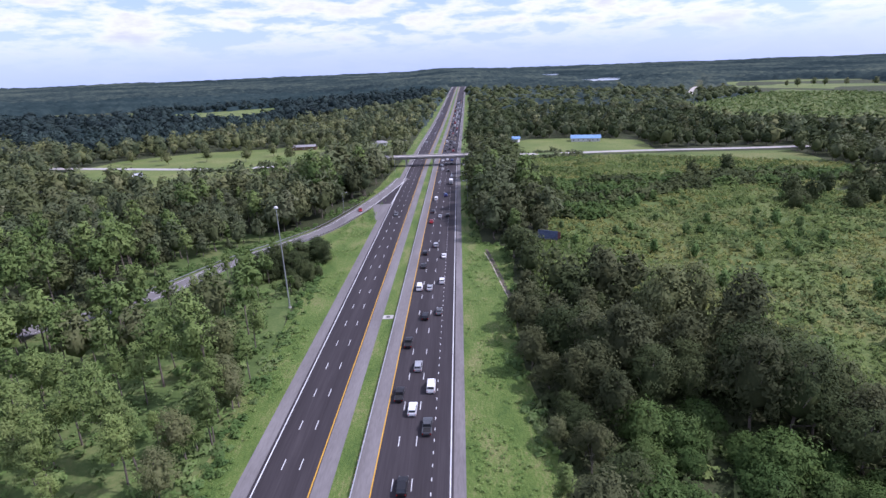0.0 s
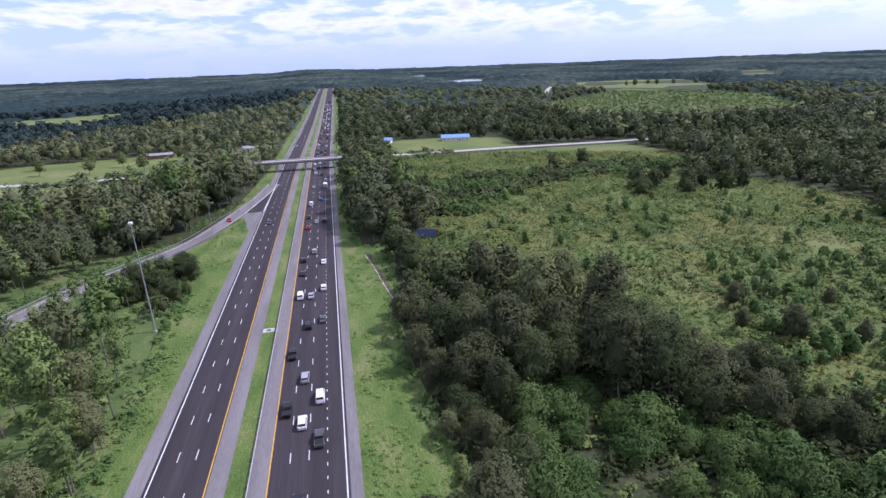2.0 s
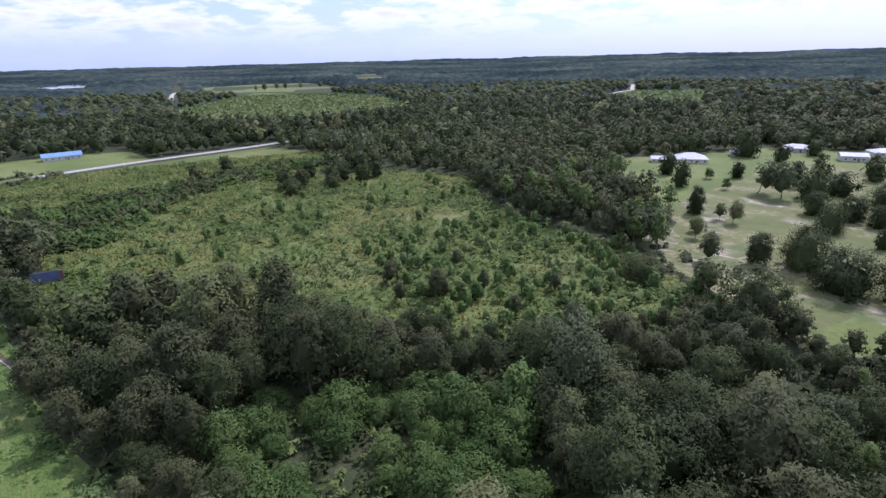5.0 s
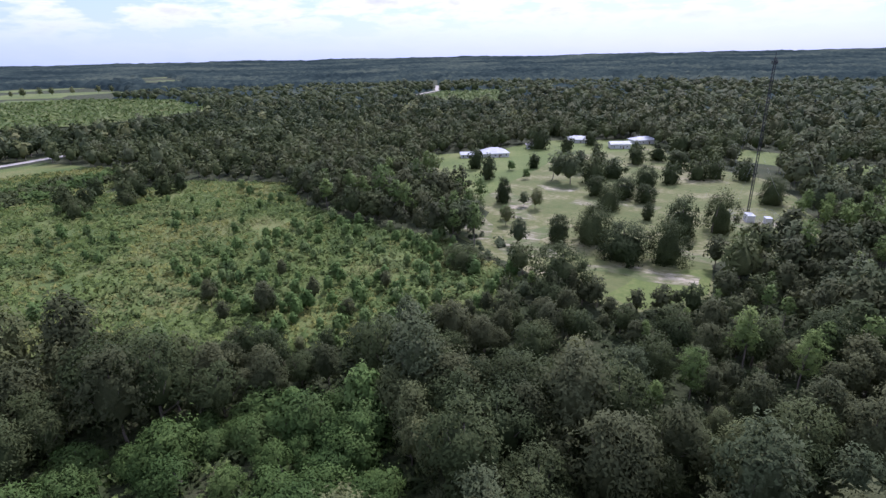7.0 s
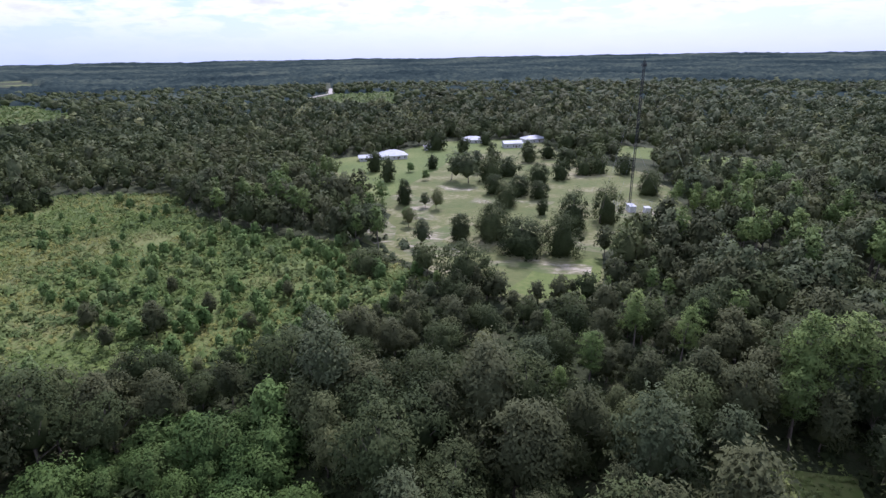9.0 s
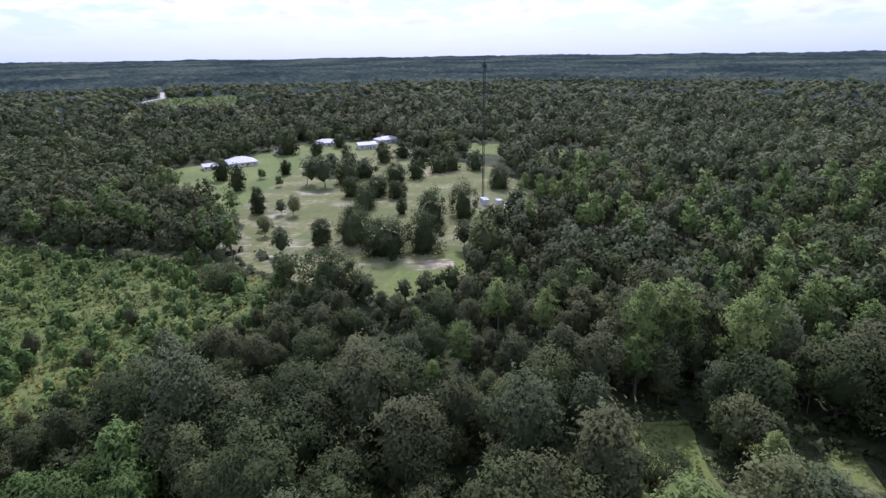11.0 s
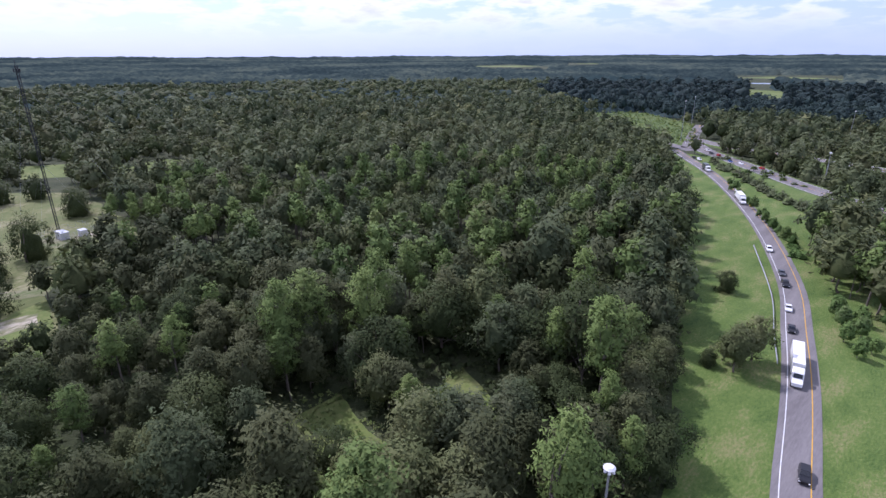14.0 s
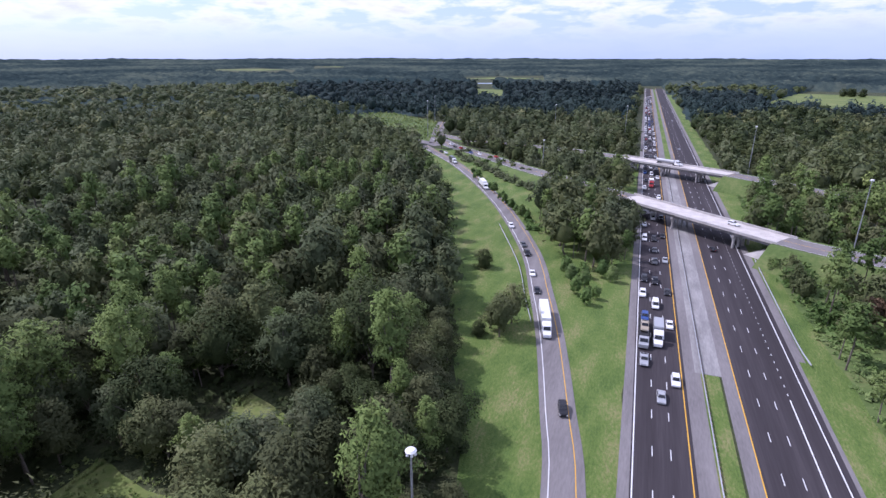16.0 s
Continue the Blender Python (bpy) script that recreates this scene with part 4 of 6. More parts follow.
def build_far_canopy():
    """Far treetops as one rolling, bumpy sheet out to the horizon, open over the fields."""
    az = np.concatenate([np.arange(-54, 208, 0.34), np.arange(208, 306, 2.0)])
    rad = np.exp(np.linspace(math.log(700), math.log(4940), 165))
    rng = np.random.default_rng(8)
    verts = np.zeros((len(rad), len(az), 3))
    for i, r in enumerate(rad):
        rr = r * (1 + rng.uniform(-0.004, 0.004, len(az)))
        a = np.radians(az + rng.uniform(-0.1, 0.1, len(az)))
        x, y = rr * np.sin(a), rr * np.cos(a)
        h = (9.5 + 6.5 * rng.uniform(-1, 1, len(az)) * (0.55 if r > 2500 else 1.0)) * min(1.0, (r - 690) / 60) * (0.55 if r < 1380 else 1.0)
        h += np.array([4.5 * noise.noise(Vector((p * 0.012, q * 0.012, 1.0))) + (5.0 if r < 1500 else 10.0) * noise.noise(Vector((p * 0.0026, q * 0.0026, 5.0))) for p, q in zip(x, y)])
        h = np.where(open_ground(x, y), -2.0, h)
        verts[i] = np.stack([x, y, h + terrain(x, y)], 1)
    n, m = len(rad), len(az)
    idx = np.arange(n * m).reshape(n, m)
    a, b = idx[:-1], idx[1:]
    nxt = np.roll(np.arange(m), -1)
    quads = np.stack([a, a[:, nxt], b[:, nxt], b], -1).reshape(-1, 4)
    me = bpy.data.meshes.new("far_woods")
    me.from_pydata(verts.reshape(-1, 3).tolist(), [], quads.tolist())
    me.materials.append(M["hazy_canopy"])
    # second slot: canopy colour darkened for cloud shadow
    me.materials.append(M["cloud_shaded_canopy"])
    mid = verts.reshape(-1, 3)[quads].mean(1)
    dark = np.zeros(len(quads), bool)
    for p in CLOUD_SHADED:
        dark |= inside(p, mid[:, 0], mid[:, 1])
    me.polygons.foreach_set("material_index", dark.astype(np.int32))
    me.shade_smooth()
    tagged(new("far_woods", me), "distant unbroken forest canopy stretching to the horizon", "woods", kind="stuff")


build_far_canopy()
build_forest()


# single trees that stand apart
def lone(kind, spots, label, group, size=1.0):
    rng = np.random.default_rng(len(spots) * 13 + len(kind))
    for i, q in enumerate(spots):
        place_tree(kind, q[0], q[1], size * (q[2] if len(q) > 2 else 1.0) * rng.uniform(0.95, 1.05), rng.uniform(0, 6.28), i % 4, label, q[3] if len(q) > 3 else 1.0, group)


def standing(kind, spots, label, group):
    """Trees given as place, crown width and height."""
    h, _, rad, _ = SHAPES[kind]
    rng = np.random.default_rng(len(spots) * 17 + len(kind))
    for i, (x, y, wide, high) in enumerate(spots):
        size = wide / (2 * rad)
        place_tree(kind, x, y, size, rng.uniform(0, 6.28), i % 4, label, high / (h * size), group)


standing("live", [(211, 24, 18, 16), (195, 11, 21.5, 14.5), (198, -5, 15.5, 16.5), (264, 25, 13.5, 13), (158, 25, 19.5, 17), (168, 62, 16.5, 9.5), (228, -10, 15.5, 17.5), (240, -22, 14, 17), (320, 36, 17, 16), (336, 29, 18, 13), (345, -20, 15, 13), (351, -32, 15, 13), (350, -45, 14, 13), (437, -39, 26, 20), (519, 71, 34, 20), (507, 146, 42, 22), (431, 95, 21, 19), (505, 95, 21, 19), (515, 13, 24, 18), (300, -48, 15, 14), (315, 8, 16, 13), (330, -4, 14, 13)], "wide dark live oak casting shade on the meadow", "oaks in the meadow")
standing("round", [(206, 35, 10, 12), (259, 75, 8.8, 13), (309, 98, 12, 15), (250, 4, 5.8, 8), (288, 31, 11.5, 11), (285, 17, 12.5, 11), (281, 8, 11, 9.5), (149, 27, 12, 9), (384, 18, 12, 12), (416, 48, 8, 9), (494, -15, 17, 15), (365, 40, 12, 12), (372, -8, 14, 13), (400, 5, 14, 13), (350, 80, 9, 10), (420, 70, 12, 12), (456, 56, 12, 12), (340, 118, 13, 14), (405, 20, 11, 12)], "round dark green tree standing on mown grass", "trees in the meadow")
standing("hard", [(197, 50, 8.2, 12), (204, 71, 11, 16), (210, 76, 9, 14), (317, 61, 14, 18), (312, 49, 15.5, 18.5), (346, 49, 12, 15), (255, 62, 6, 8)], "tall leafy tree on the lawn beside the houses", "trees in the meadow")
standing("round", [(-59, 204, 12, 9), (-65, 199, 13, 9.5), (-71, 194, 13, 10), (-64, 189, 12, 8.5), (-78, 190, 12, 9), (-82, 184, 11, 7.5), (-73, 184, 10, 7), (-61, 213, 9, 7)], "low spreading dark oak between the ramp and the highway", "oaks inside the ramp")
standing("light", [(253, 56, 8.2, 10.5), (222, 62, 7, 9)], "pale sparse tree on the sandy meadow", "trees in the meadow")
standing("young", [(339, 92, 5, 6.5), (317, 76, 4.2, 6.5), (231, 64, 5, 7)], "slim young tree planted on the lawn", "trees in the meadow")
standing("pine", [(260, -65, 7.3, 16), (253, -70, 7.2, 15.5), (256, -55, 7.2, 13), (268, -58, 7, 15), (248, -62, 6.5, 14)], "tall pine standing beside the mast clearing", "pines by the mast")
lone("round", [(176, 362, 1.1), (157, 368, 0.8), (172, 282, 1.25), (180, 276, 1.1), (46, 310, 1.15), (52, 316, 1.0), (197, 268, 1.2), (208, 272, 1.2), (216, 262, 1.1), (150, 348, 0.8), (186, 300, 0.9), (200, 296, 1.0), (228, 262, 1.0), (236, 284, 1.1), (246, 300, 1.1)], "dark leafy tree standing alone in overgrown scrub", "trees in the scrub", 1.05)
lone("light", [(29.2, -127.5, 1.0, 0.95), (27.8, -136, 0.95, 1.0), (33, -131, 0.7, 0.9), (31, -134, 0.8, 1.0)], "bushy roadside tree on the grass beside the ramp", "trees by the ramp", 0.95)
lone("round", [(47.4, -176, 0.75), (34.5, -126, 0.5)], "low bush on the grass beside the ramp", "trees by the ramp", 0.9)
lone("young", [(9.5, -156, 0.75), (13.5, -163, 0.8), (7.2, -161, 0.65), (15.7, -172, 0.85), (10.7, -169, 0.8), (3, -177, 0.8), (6, -181, 0.9), (6.6, -189, 0.9), (18, -178, 0.9), (12, -178, 0.8)], "slim young tree on the grass island", "young trees by the ramp", 1.05)
lone("young", [(61, -266, 0.7), (66, -273, 0.5), (65, -279, 0.45), (72, -286, 0.8), (77, -294, 0.55), (81, -296, 0.4), (55, -256, 0.75), (85, -305, 0.7), (93, -318, 0.5), (91, -322, 0.7), (98, -331, 0.6), (48, -246, 0.7), (44, -239, 0.55), (52, -251, 0.5), (58, -262, 0.45)], "scrubby young tree along the ramp edge", "shrubs along the ramp", 1.15)
lone("grey", [(112, 104, 0.85, 1.0), (116, 108, 0.7, 1.1), (112, 125, 0.75, 1.0), (120, 80, 0.55, 1.0), (126, 97, 0.6, 1.1), (141, 79, 0.55, 1.0), (104, 112, 0.6, 1.0), (137, 119, 0.5, 1.1)], "slender greyish tree rising from the scrub", "trees in the scrub")
lone("live", [(166, 264, 0.95, 1.0), (192, 259, 0.8, 1.0)], "broad dark oak at the edge of the scrub", "trees in the scrub")
lone("dead", [(-65.6, -163.4, 1.0), (-69.1, -166.4, 0.8)], "dried reddish brown tree at the forest edge", "dead trees")
lone("round", [(-58, 182, 0.95), (-64, 186, 0.85), (-70, 186, 0.8), (-62, 176, 0.8), (-54, 186, 0.5)], "dense dark tree between the highway and ramp", "trees by the exit ramp", 0.85)
lone("light", [(790, 1330, 1.5), (830, 1340, 1.6), (850, 1325, 1.5), (880, 1300, 1.4), (800, 1350, 1.5), (930, 1280, 1.5), (960, 1275, 1.4), (770, 1340, 1.2), (-190, 470, 1.1), (-230, 480, 1.0), (-260, 470, 1.0), (-280, 495, 1.2), (-175, 500, 1.0), (-150, 470, 1.1), (-300, 480, 1.0), (-245, 510, 1.0), (-205, 520, 1.1), (-170, 535, 1.0), (-130, 540, 1.2), (-120, 500, 1.2), (-135, 520, 1.0)], "round tree standing in a light green pasture", "trees in the pastures")
lone("round", [(-373, -1256, 1.6), (-390, -1250, 1.5), (-360, -1262, 1.5), (-380, -1268, 1.4)], "small clump of trees in a wide pasture", "trees in the pastures")


# low growth
def shrub_shape(seed, n=26, size=0.42, lift=0.5):
    rng = np.random.default_rng(seed)
    puffs = rng.normal(size=(3, 3)) * (0.5, 0.5, 0.14) + (0, 0, 0.42)
    tris, nrm = crown_tris(rng, puffs, n // 3, size, 0.55, lift=lift)
    for c in puffs[:0 if n < 30 else 3]:
        a, b = lump_tris((c[0], c[1], 0.24), (0.62, 0.62, 0.42), rng, OCTA)
        tris, nrm = np.concatenate([tris, a]), np.concatenate([nrm, b])
    nrm = nrm * 0.55 + np.array([0, 0, 0.8])
    return np.zeros((0, 3, 3)), tris, nrm / np.linalg.norm(nrm, axis=2)[..., None]


def build_shrubs(name, label, x, y, leaf, lo, hi, seed, n=24, size=0.42, lift=0.5, tall=1.0):
    rng = np.random.default_rng(seed)
    shapes = [(a, b * np.array([1, 1, tall]), c) for a, b, c in (shrub_shape(seed + k, n, size, lift) for k in range(6))]
    _, cr, nr, ti = many_trees(rng, x, y, shapes, lo, hi)
    o = new(name, tri_mesh(name, cr, M[leaf], nr, ti))
    tagged(o, label, "shrubs", kind="stuff")


def scatter_shrubs():
    rng = np.random.default_rng(21)
    x, y = scatter(rng, 60, 460, 2.25)
    k = inside(SCRUB, x, y)
    x, y = x[k], y[k]
    v = patchy(x, y, 0.03, 1.0) + 0.8 * patchy(x, y, 0.12, 7.0) + rng.uniform(-0.35, 0.35, len(x))
    gold = patchy(x, y, 0.022, 31.0) + 0.5 * patchy(x, y, 0.1, 3.0) + rng.uniform(-0.3, 0.3, len(x)) > 0.12
    k = (v > -0.75) & (v < 0.45)
    build_shrubs("scrub_bushes", "knee to waist high yellowish green weeds and bushes", x[k & ~gold], y[k & ~gold], "leaf_scrub", 0.7, 1.5, 31, 21, 0.40, 0.3)
    build_shrubs("scrub_bushes", "dry golden brown weeds in the overgrown field", x[k & gold], y[k & gold], "leaf_gold", 0.6, 1.3, 36, 21, 0.40, 0.3)
    k = v > 0.45
    build_shrubs("scrub_bushes", "darker green bushes spread over the overgrown field", x[k], y[k], "leaf_scrub2", 0.9, 2.0, 41, 24, 0.38, 0.3)
    x, y = scatter(rng, 80, 330, 4.4)
    tangle = inside([(90, 92), (130, 160), (200, 150), (205, 110), (200, 80), (165, 40), (140, 42)], x, y)
    k = inside(SCRUB, x, y) & (patchy(x, y, 0.05, 2.0) + rng.uniform(-0.4, 0.4, len(x)) + np.where(tangle, 0.40, 0.0) > 0.34)
    build_shrubs("tall_bushes", "head high dark green bushes scattered in the field", x[k], y[k], "leaf_scrub2", 1.3, 3.0, 47, 54, 0.30)
    x, y = scatter(rng, 80, 330, 6.5)
    k = inside(SCRUB, x, y) & (rng.uniform(size=len(x)) < np.where(inside([(90, 92), (130, 160), (200, 150), (205, 110), (200, 80), (165, 40), (140, 42)], x, y), 0.55, 0.12))
    for i, (a, b) in enumerate(zip(x[k], y[k])):
        place_tree("young", a, b, rng.uniform(0.45, 0.9), rng.uniform(0, 6.28), i % 5, "slim young tree sprouting through overgrown scrub", 1.1, "saplings in the scrub", 2)
    # the dense belt of thickets that crosses the field
    x, y = scatter(rng, 200, 420, 4.6)
    k = inside([(34, 268), (60, 250), (110, 300), (160, 320), (262, 320), (262, 360), (150, 352), (90, 345), (40, 330)], x, y)
    half = patchy(x, y, 0.04, 14.0) > 0
    build_shrubs("thicket", "belt of dense dark green thickets across the field", x[k & half], y[k & half], "leaf_oak", 2.0, 4.6, 51, 72, 0.30)
    build_shrubs("thicket", "vine covered green thickets across the field", x[k & ~half], y[k & ~half], "leaf_vine", 1.8, 4.4, 52, 72, 0.30)
    # undergrowth along the forest edges and under the pines
    x, y = scatter(rng, 45, 190, 3.2)
    az = np.degrees(np.arctan2(x, y))
    k = ~open_ground(x, y) & ((az > -50) | (az < -150)) & (rng.uniform(size=len(x)) < 0.8)
    x, y = x[k], y[k]
    w = x < -40
    build_shrubs("undergrowth", "bright green undergrowth beneath open pines", x[w], y[w], "leaf_weed", 0.8, 2.2, 61, 18, 0.40)
    build_shrubs("undergrowth", "dark green undergrowth beneath dense trees", x[~w], y[~w], "leaf_oak", 0.9, 2.6, 71, 18, 0.40)
    x, y = scatter(rng, 60, 330, 2.8)
    k = inside(ROUGH_SW, x, y) & ~inside(VERGE_SW, x, y) & ~near_line(CROSS_WEST, x, y, 9) & ~near_line(CROSS2_WEST, x, y, 9) & ((x > -62) | (rng.uniform(size=len(x)) < 0.4))
    build_shrubs("roadside_bushes", "rough pale green bushes on the roadside bank", x[k], y[k], "leaf_weed", 0.4, 1.4, 66, 36, 0.30)
    # bushes in the clearings and on the road banks
    x, y = scatter(rng, 40, 420, 1.9)
    k = np.zeros(len(x), bool)
    for p in GLADES:
        k |= inside(p, x, y)
    k &= patchy(x, y, 0.12, 11.0) + rng.uniform(-0.4, 0.4, len(x)) > -0.15
    build_shrubs("clearing_bushes", "low yellowish weeds in the forest clearings", x[k], y[k], "leaf_scrub", 0.35, 1.2, 77, 21, 0.36)
    x, y = scatter(rng, 150, 480, 3.4)
    k = np.zeros(len(x), bool)
    for p, half in ((CROSS_EAST[:5], 8), (CROSS_WEST, 8), (CROSS2_EAST[:4], 8), (CROSS2_WEST, 8), (COUNTY_EAST[:4], 5), (COUNTY_WEST[:4], 5)):
        k |= near_line(p[1:], x, y, half + 9) & ~near_line(p, x, y, half + 4.5)
    k &= ~(np.abs(x + 24) < 25) & ~near_line(ON_RAMP, x, y, 6)
    build_shrubs("bank_bushes", "green bushes covering the road banks", x[k], y[k], "leaf_hard", 1.2, 3.6, 78, 40, 0.36)
    x, y = scatter(rng, 180, 380, 2.6)
    k = near_line([(40, -228), (48, -246), (61, -266), (77, -294), (98, -331)], x, y, 3.0) & ~near_line(ON_RAMP, x, y, 5.5) & (rng.uniform(size=len(x)) < 0.7)
    build_shrubs("ramp_bushes", "uneven green bushes along the ramp edge", x[k], y[k], "leaf_weed", 0.7, 2.2, 79, 42, 0.36)
    # coarse weeds on the roadside grass
    x, y = scatter(rng, 60, 330, 1.8)
    k = (inside(VERGE_EAST, x, y) & (x > 0.5) | inside(VERGE_WEST, x, y) & (x < -45)) & (patchy(x, y, 0.09, 3.0) + rng.uniform(-0.3, 0.3, len(x)) > 0.02) & ~near_line(EXIT_RAMP, x, y, 6.0)
    build_shrubs("roadside_weeds", "coarse bright green weeds on the roadside", x[k], y[k], "leaf_verge", 0.35, 0.85, 81, 18, 0.34, 1.0)
    # bushes that fringe the woods along the grass
    x, y = scatter(rng, 60, 330, 2.3)
    edge = inside(VERGE_EAST, x, y) & ~inside(VERGE_EAST, x + 3.5, y) | inside(VERGE_WEST, x, y) & ~inside(VERGE_WEST, x - 4.5, y)
    k = edge & ~near_line(EXIT_RAMP, x, y, 6.5) & ~near_line([(8, 212), (17, 147)], x, y, 2.0) & (patchy(x, y, 0.12, 6.0) + rng.uniform(-0.3, 0.3, len(x)) > -0.25)
    build_shrubs("edge_bushes", "tangled green bushes fringing the woods along the grass", x[k], y[k], "leaf_weed", 0.6, 1.7, 83, 48, 0.36)
    x, y = scatter(np.random.default_rng(5), 150, 330, 2.4)
    k = near_line(EXIT_RAMP[2:7], x, y, 14) & ~near_line(EXIT_RAMP, x, y, 7.0) & (x < -63 - (270 - y) * 0.45) & (patchy(x, y, 0.1, 2.0) > -0.2)
    build_shrubs("bank_weeds", "rough green weeds outside the exit ramp", x[k], y[k], "leaf_weed", 0.5, 1.5, 84, 30, 0.36)
    x, y = scatter(rng, 600, 1350, 8.0)
    k = (inside(SCRUB_FAR, x, y) | inside(FIELD_ROAD, x, y)) & (rng.uniform(size=len(x)) < 0.85)
    build_shrubs("far_bushes", "low bushes dotting a distant clearing", x[k], y[k], "leaf_scrub2", 1.4, 3.6, 91, 12, 0.6)
    x, y = scatter(rng, 60, 240, 2.4)
    k = (near_line([(35, 213), (28, 166)], x, y, 7.5) & (np.hypot(x - 36, y - 217) > 5)) | (inside(VINES, x, y) & (rng.uniform(size=len(x)) < 0.6))
    build_shrubs("low_thicket", "low tangled green bushes between the trees", x[k], y[k], "leaf_scrub2", 0.6, 1.9, 97, 27, 0.34)
    x, y = scatter(rng, 420, 760, 5.0)
    k = inside(SIDE_OPEN, x, y) & ~near_line([(160, -436), (186, -456), (214, -472), (250, -488)], x, y, 7) & (rng.uniform(size=len(x)) < 0.7)
    build_shrubs("far_bushes", "low green bushes on open ground by the interchange", x[k], y[k], "leaf_scrub", 1.0, 2.4, 92, 15, 0.5)
    x, y = scatter(rng, 100, 520, 9.0)
    k = inside(MEADOW, x, y) & inside([(130, 0), (200, 80), (230, 80), (190, 50), (165, 30)], x, y)
    build_shrubs("meadow_bushes", "small bushes along the edge of the meadow", x[k], y[k], "leaf_hard", 1.2, 2.4, 95, 30)


scatter_shrubs()


# ---- paints and small materials ----
PAINT = {"white": (0.78, 0.78, 0.78), "black": (0.012, 0.012, 0.014), "grey": (0.09, 0.095, 0.10), "silver": (0.42, 0.43, 0.44), "red": (0.36, 0.02, 0.02), "blue": (0.02, 0.06, 0.22), "tan": (0.34, 0.29, 0.21), "teal": (0.02, 0.16, 0.18)}
for pn, pc in PAINT.items():
    M["paint_" + pn] = material("car_paint_" + pn, [tuple(c * 0.9 for c in pc), pc], 2.0, 12.0, 0.28, metal=0.3 if pn in ("silver", "grey") else 0.0, spec=0.5)
M["glass"] = material("tinted_glass", [(0.012, 0.014, 0.016), (0.02, 0.022, 0.025)], 2.0, 8.0, 0.08, spec=0.6)
M["tyre"] = material("tyre_rubber", [(0.015, 0.015, 0.015), (0.03, 0.03, 0.03)], 4.0, 20.0, 0.9)
M["rim"] = material("alloy_rim", [(0.40, 0.40, 0.41), (0.55, 0.55, 0.56)], 4.0, 20.0, 0.35, metal=0.8)
M["lamp_red"] = material("red_lens", [(0.30, 0.01, 0.01), (0.40, 0.02, 0.02)], 4.0, 20.0, 0.25)
M["lamp_clear"] = material("clear_lens", [(0.65, 0.66, 0.68), (0.8, 0.8, 0.82)], 4.0, 20.0, 0.15)
M["white_panel"] = material("white_sheet_panel", [(0.66, 0.66, 0.65), (0.80, 0.80, 0.79)], 0.6, 4.0, 0.5)
M["dark_metal"] = material("dark_painted_steel", [(0.03, 0.03, 0.032), (0.055, 0.055, 0.058)], 1.0, 6.0, 0.55, metal=0.3)
M["blue_roof"] = material("blue_metal_roof", [(0.16, 0.30, 0.52), (0.26, 0.42, 0.66)], 0.3, 2.0, 0.35, metal=0.2)
M["white_roof"] = material("pale_metal_roof", [(0.40, 0.42, 0.45), (0.54, 0.56, 0.59)], 0.3, 2.0, 0.6, spec=0.3)
M["grey_roof"] = material("grey_shingle_roof", [(0.20, 0.19, 0.19), (0.32, 0.31, 0.31)], 0.4, 3.0, 0.85)
M["siding"] = material("painted_siding", [(0.52, 0.52, 0.50), (0.66, 0.66, 0.64)], 0.5, 3.0, 0.7)
M["brown_wood"] = material("weathered_timber", [(0.13, 0.085, 0.055), (0.22, 0.15, 0.10)], 0.8, 5.0, 0.85)
M["blue_panel"] = material("faded_blue_panel", [(0.07, 0.09, 0.17), (0.13, 0.155, 0.25)], 0.4, 3.0, 0.6)
M["red_panel"] = material("faded_red_panel", [(0.13, 0.06, 0.055), (0.22, 0.10, 0.09)], 0.4, 3.0, 0.6)
M["mud"] = material("wet_mud", [(0.05, 0.042, 0.03), (0.14, 0.115, 0.08)], 0.3, 2.0, 0.6)


def shell(profile, half, inset=0.09, top_in=0.0, z0=0.0, z1=1.0):
    """A car body: a side outline (y, z) drawn out over the width, rounded at the sides, leaning in towards the top."""
    bm = bmesh.new()
    rows = []
    cy = sum(p[0] for p in profile) / len(profile)
    cz = sum(p[1] for p in profile) / len(profile)
    for s, k in ((-1, 0.955), (-1, 1.0), (1, 1.0), (1, 0.955)):
        ring = []
        for y, z in profile:
            lean = top_in * max(0.0, min(1.0, (z - z0) / (z1 - z0)))
            w = half - lean if k < 1 else half - inset - lean
            ring.append(bm.verts.new((s * w, cy + (y - cy) * k, cz + (z - cz) * k)))
        rows.append(ring)
    n = len(profile)
    for a, b in zip(rows, rows[1:]):
        for i in range(n):
            bm.faces.new((a[i], a[(i + 1) % n], b[(i + 1) % n], b[i]))
    bm.faces.new(rows[0][::-1])
    bm.faces.new(rows[-1])
    bmesh.ops.recalc_face_normals(bm, faces=bm.faces)
    return bm


def quad(*pts, thick=0.02):
    """A thin pane through four points, set a little outwards."""
    bm = bmesh.new()
    p = [Vector(q) for q in pts]
    n = (p[1] - p[0]).cross(p[2] - p[0]).normalized() * thick
    a = [bm.verts.new(q - n * 0.5) for q in p]
    b = [bm.verts.new(q + n) for q in p]
    bm.faces.new(a[::-1])
    bm.faces.new(b)
    for i in range(4):
        bm.faces.new((a[i], a[(i + 1) % 4], b[(i + 1) % 4], b[i]))
    return bm


def add_wheel(parent, x, y, r, w, rim=True):
    s = 1 if x > 0 else -1
    wheel = part("wheel", add_rod(bmesh.new(), (x - s * w, y, r), (x, y, r), r, sides=14), M["tyre"], parent)
    if rim:
        part("rim", add_rod(bmesh.new(), (x - s * 0.02, y, r), (x + s * 0.015, y, r), r * 0.62, r * 0.55, sides=10), M["rim"], wheel)


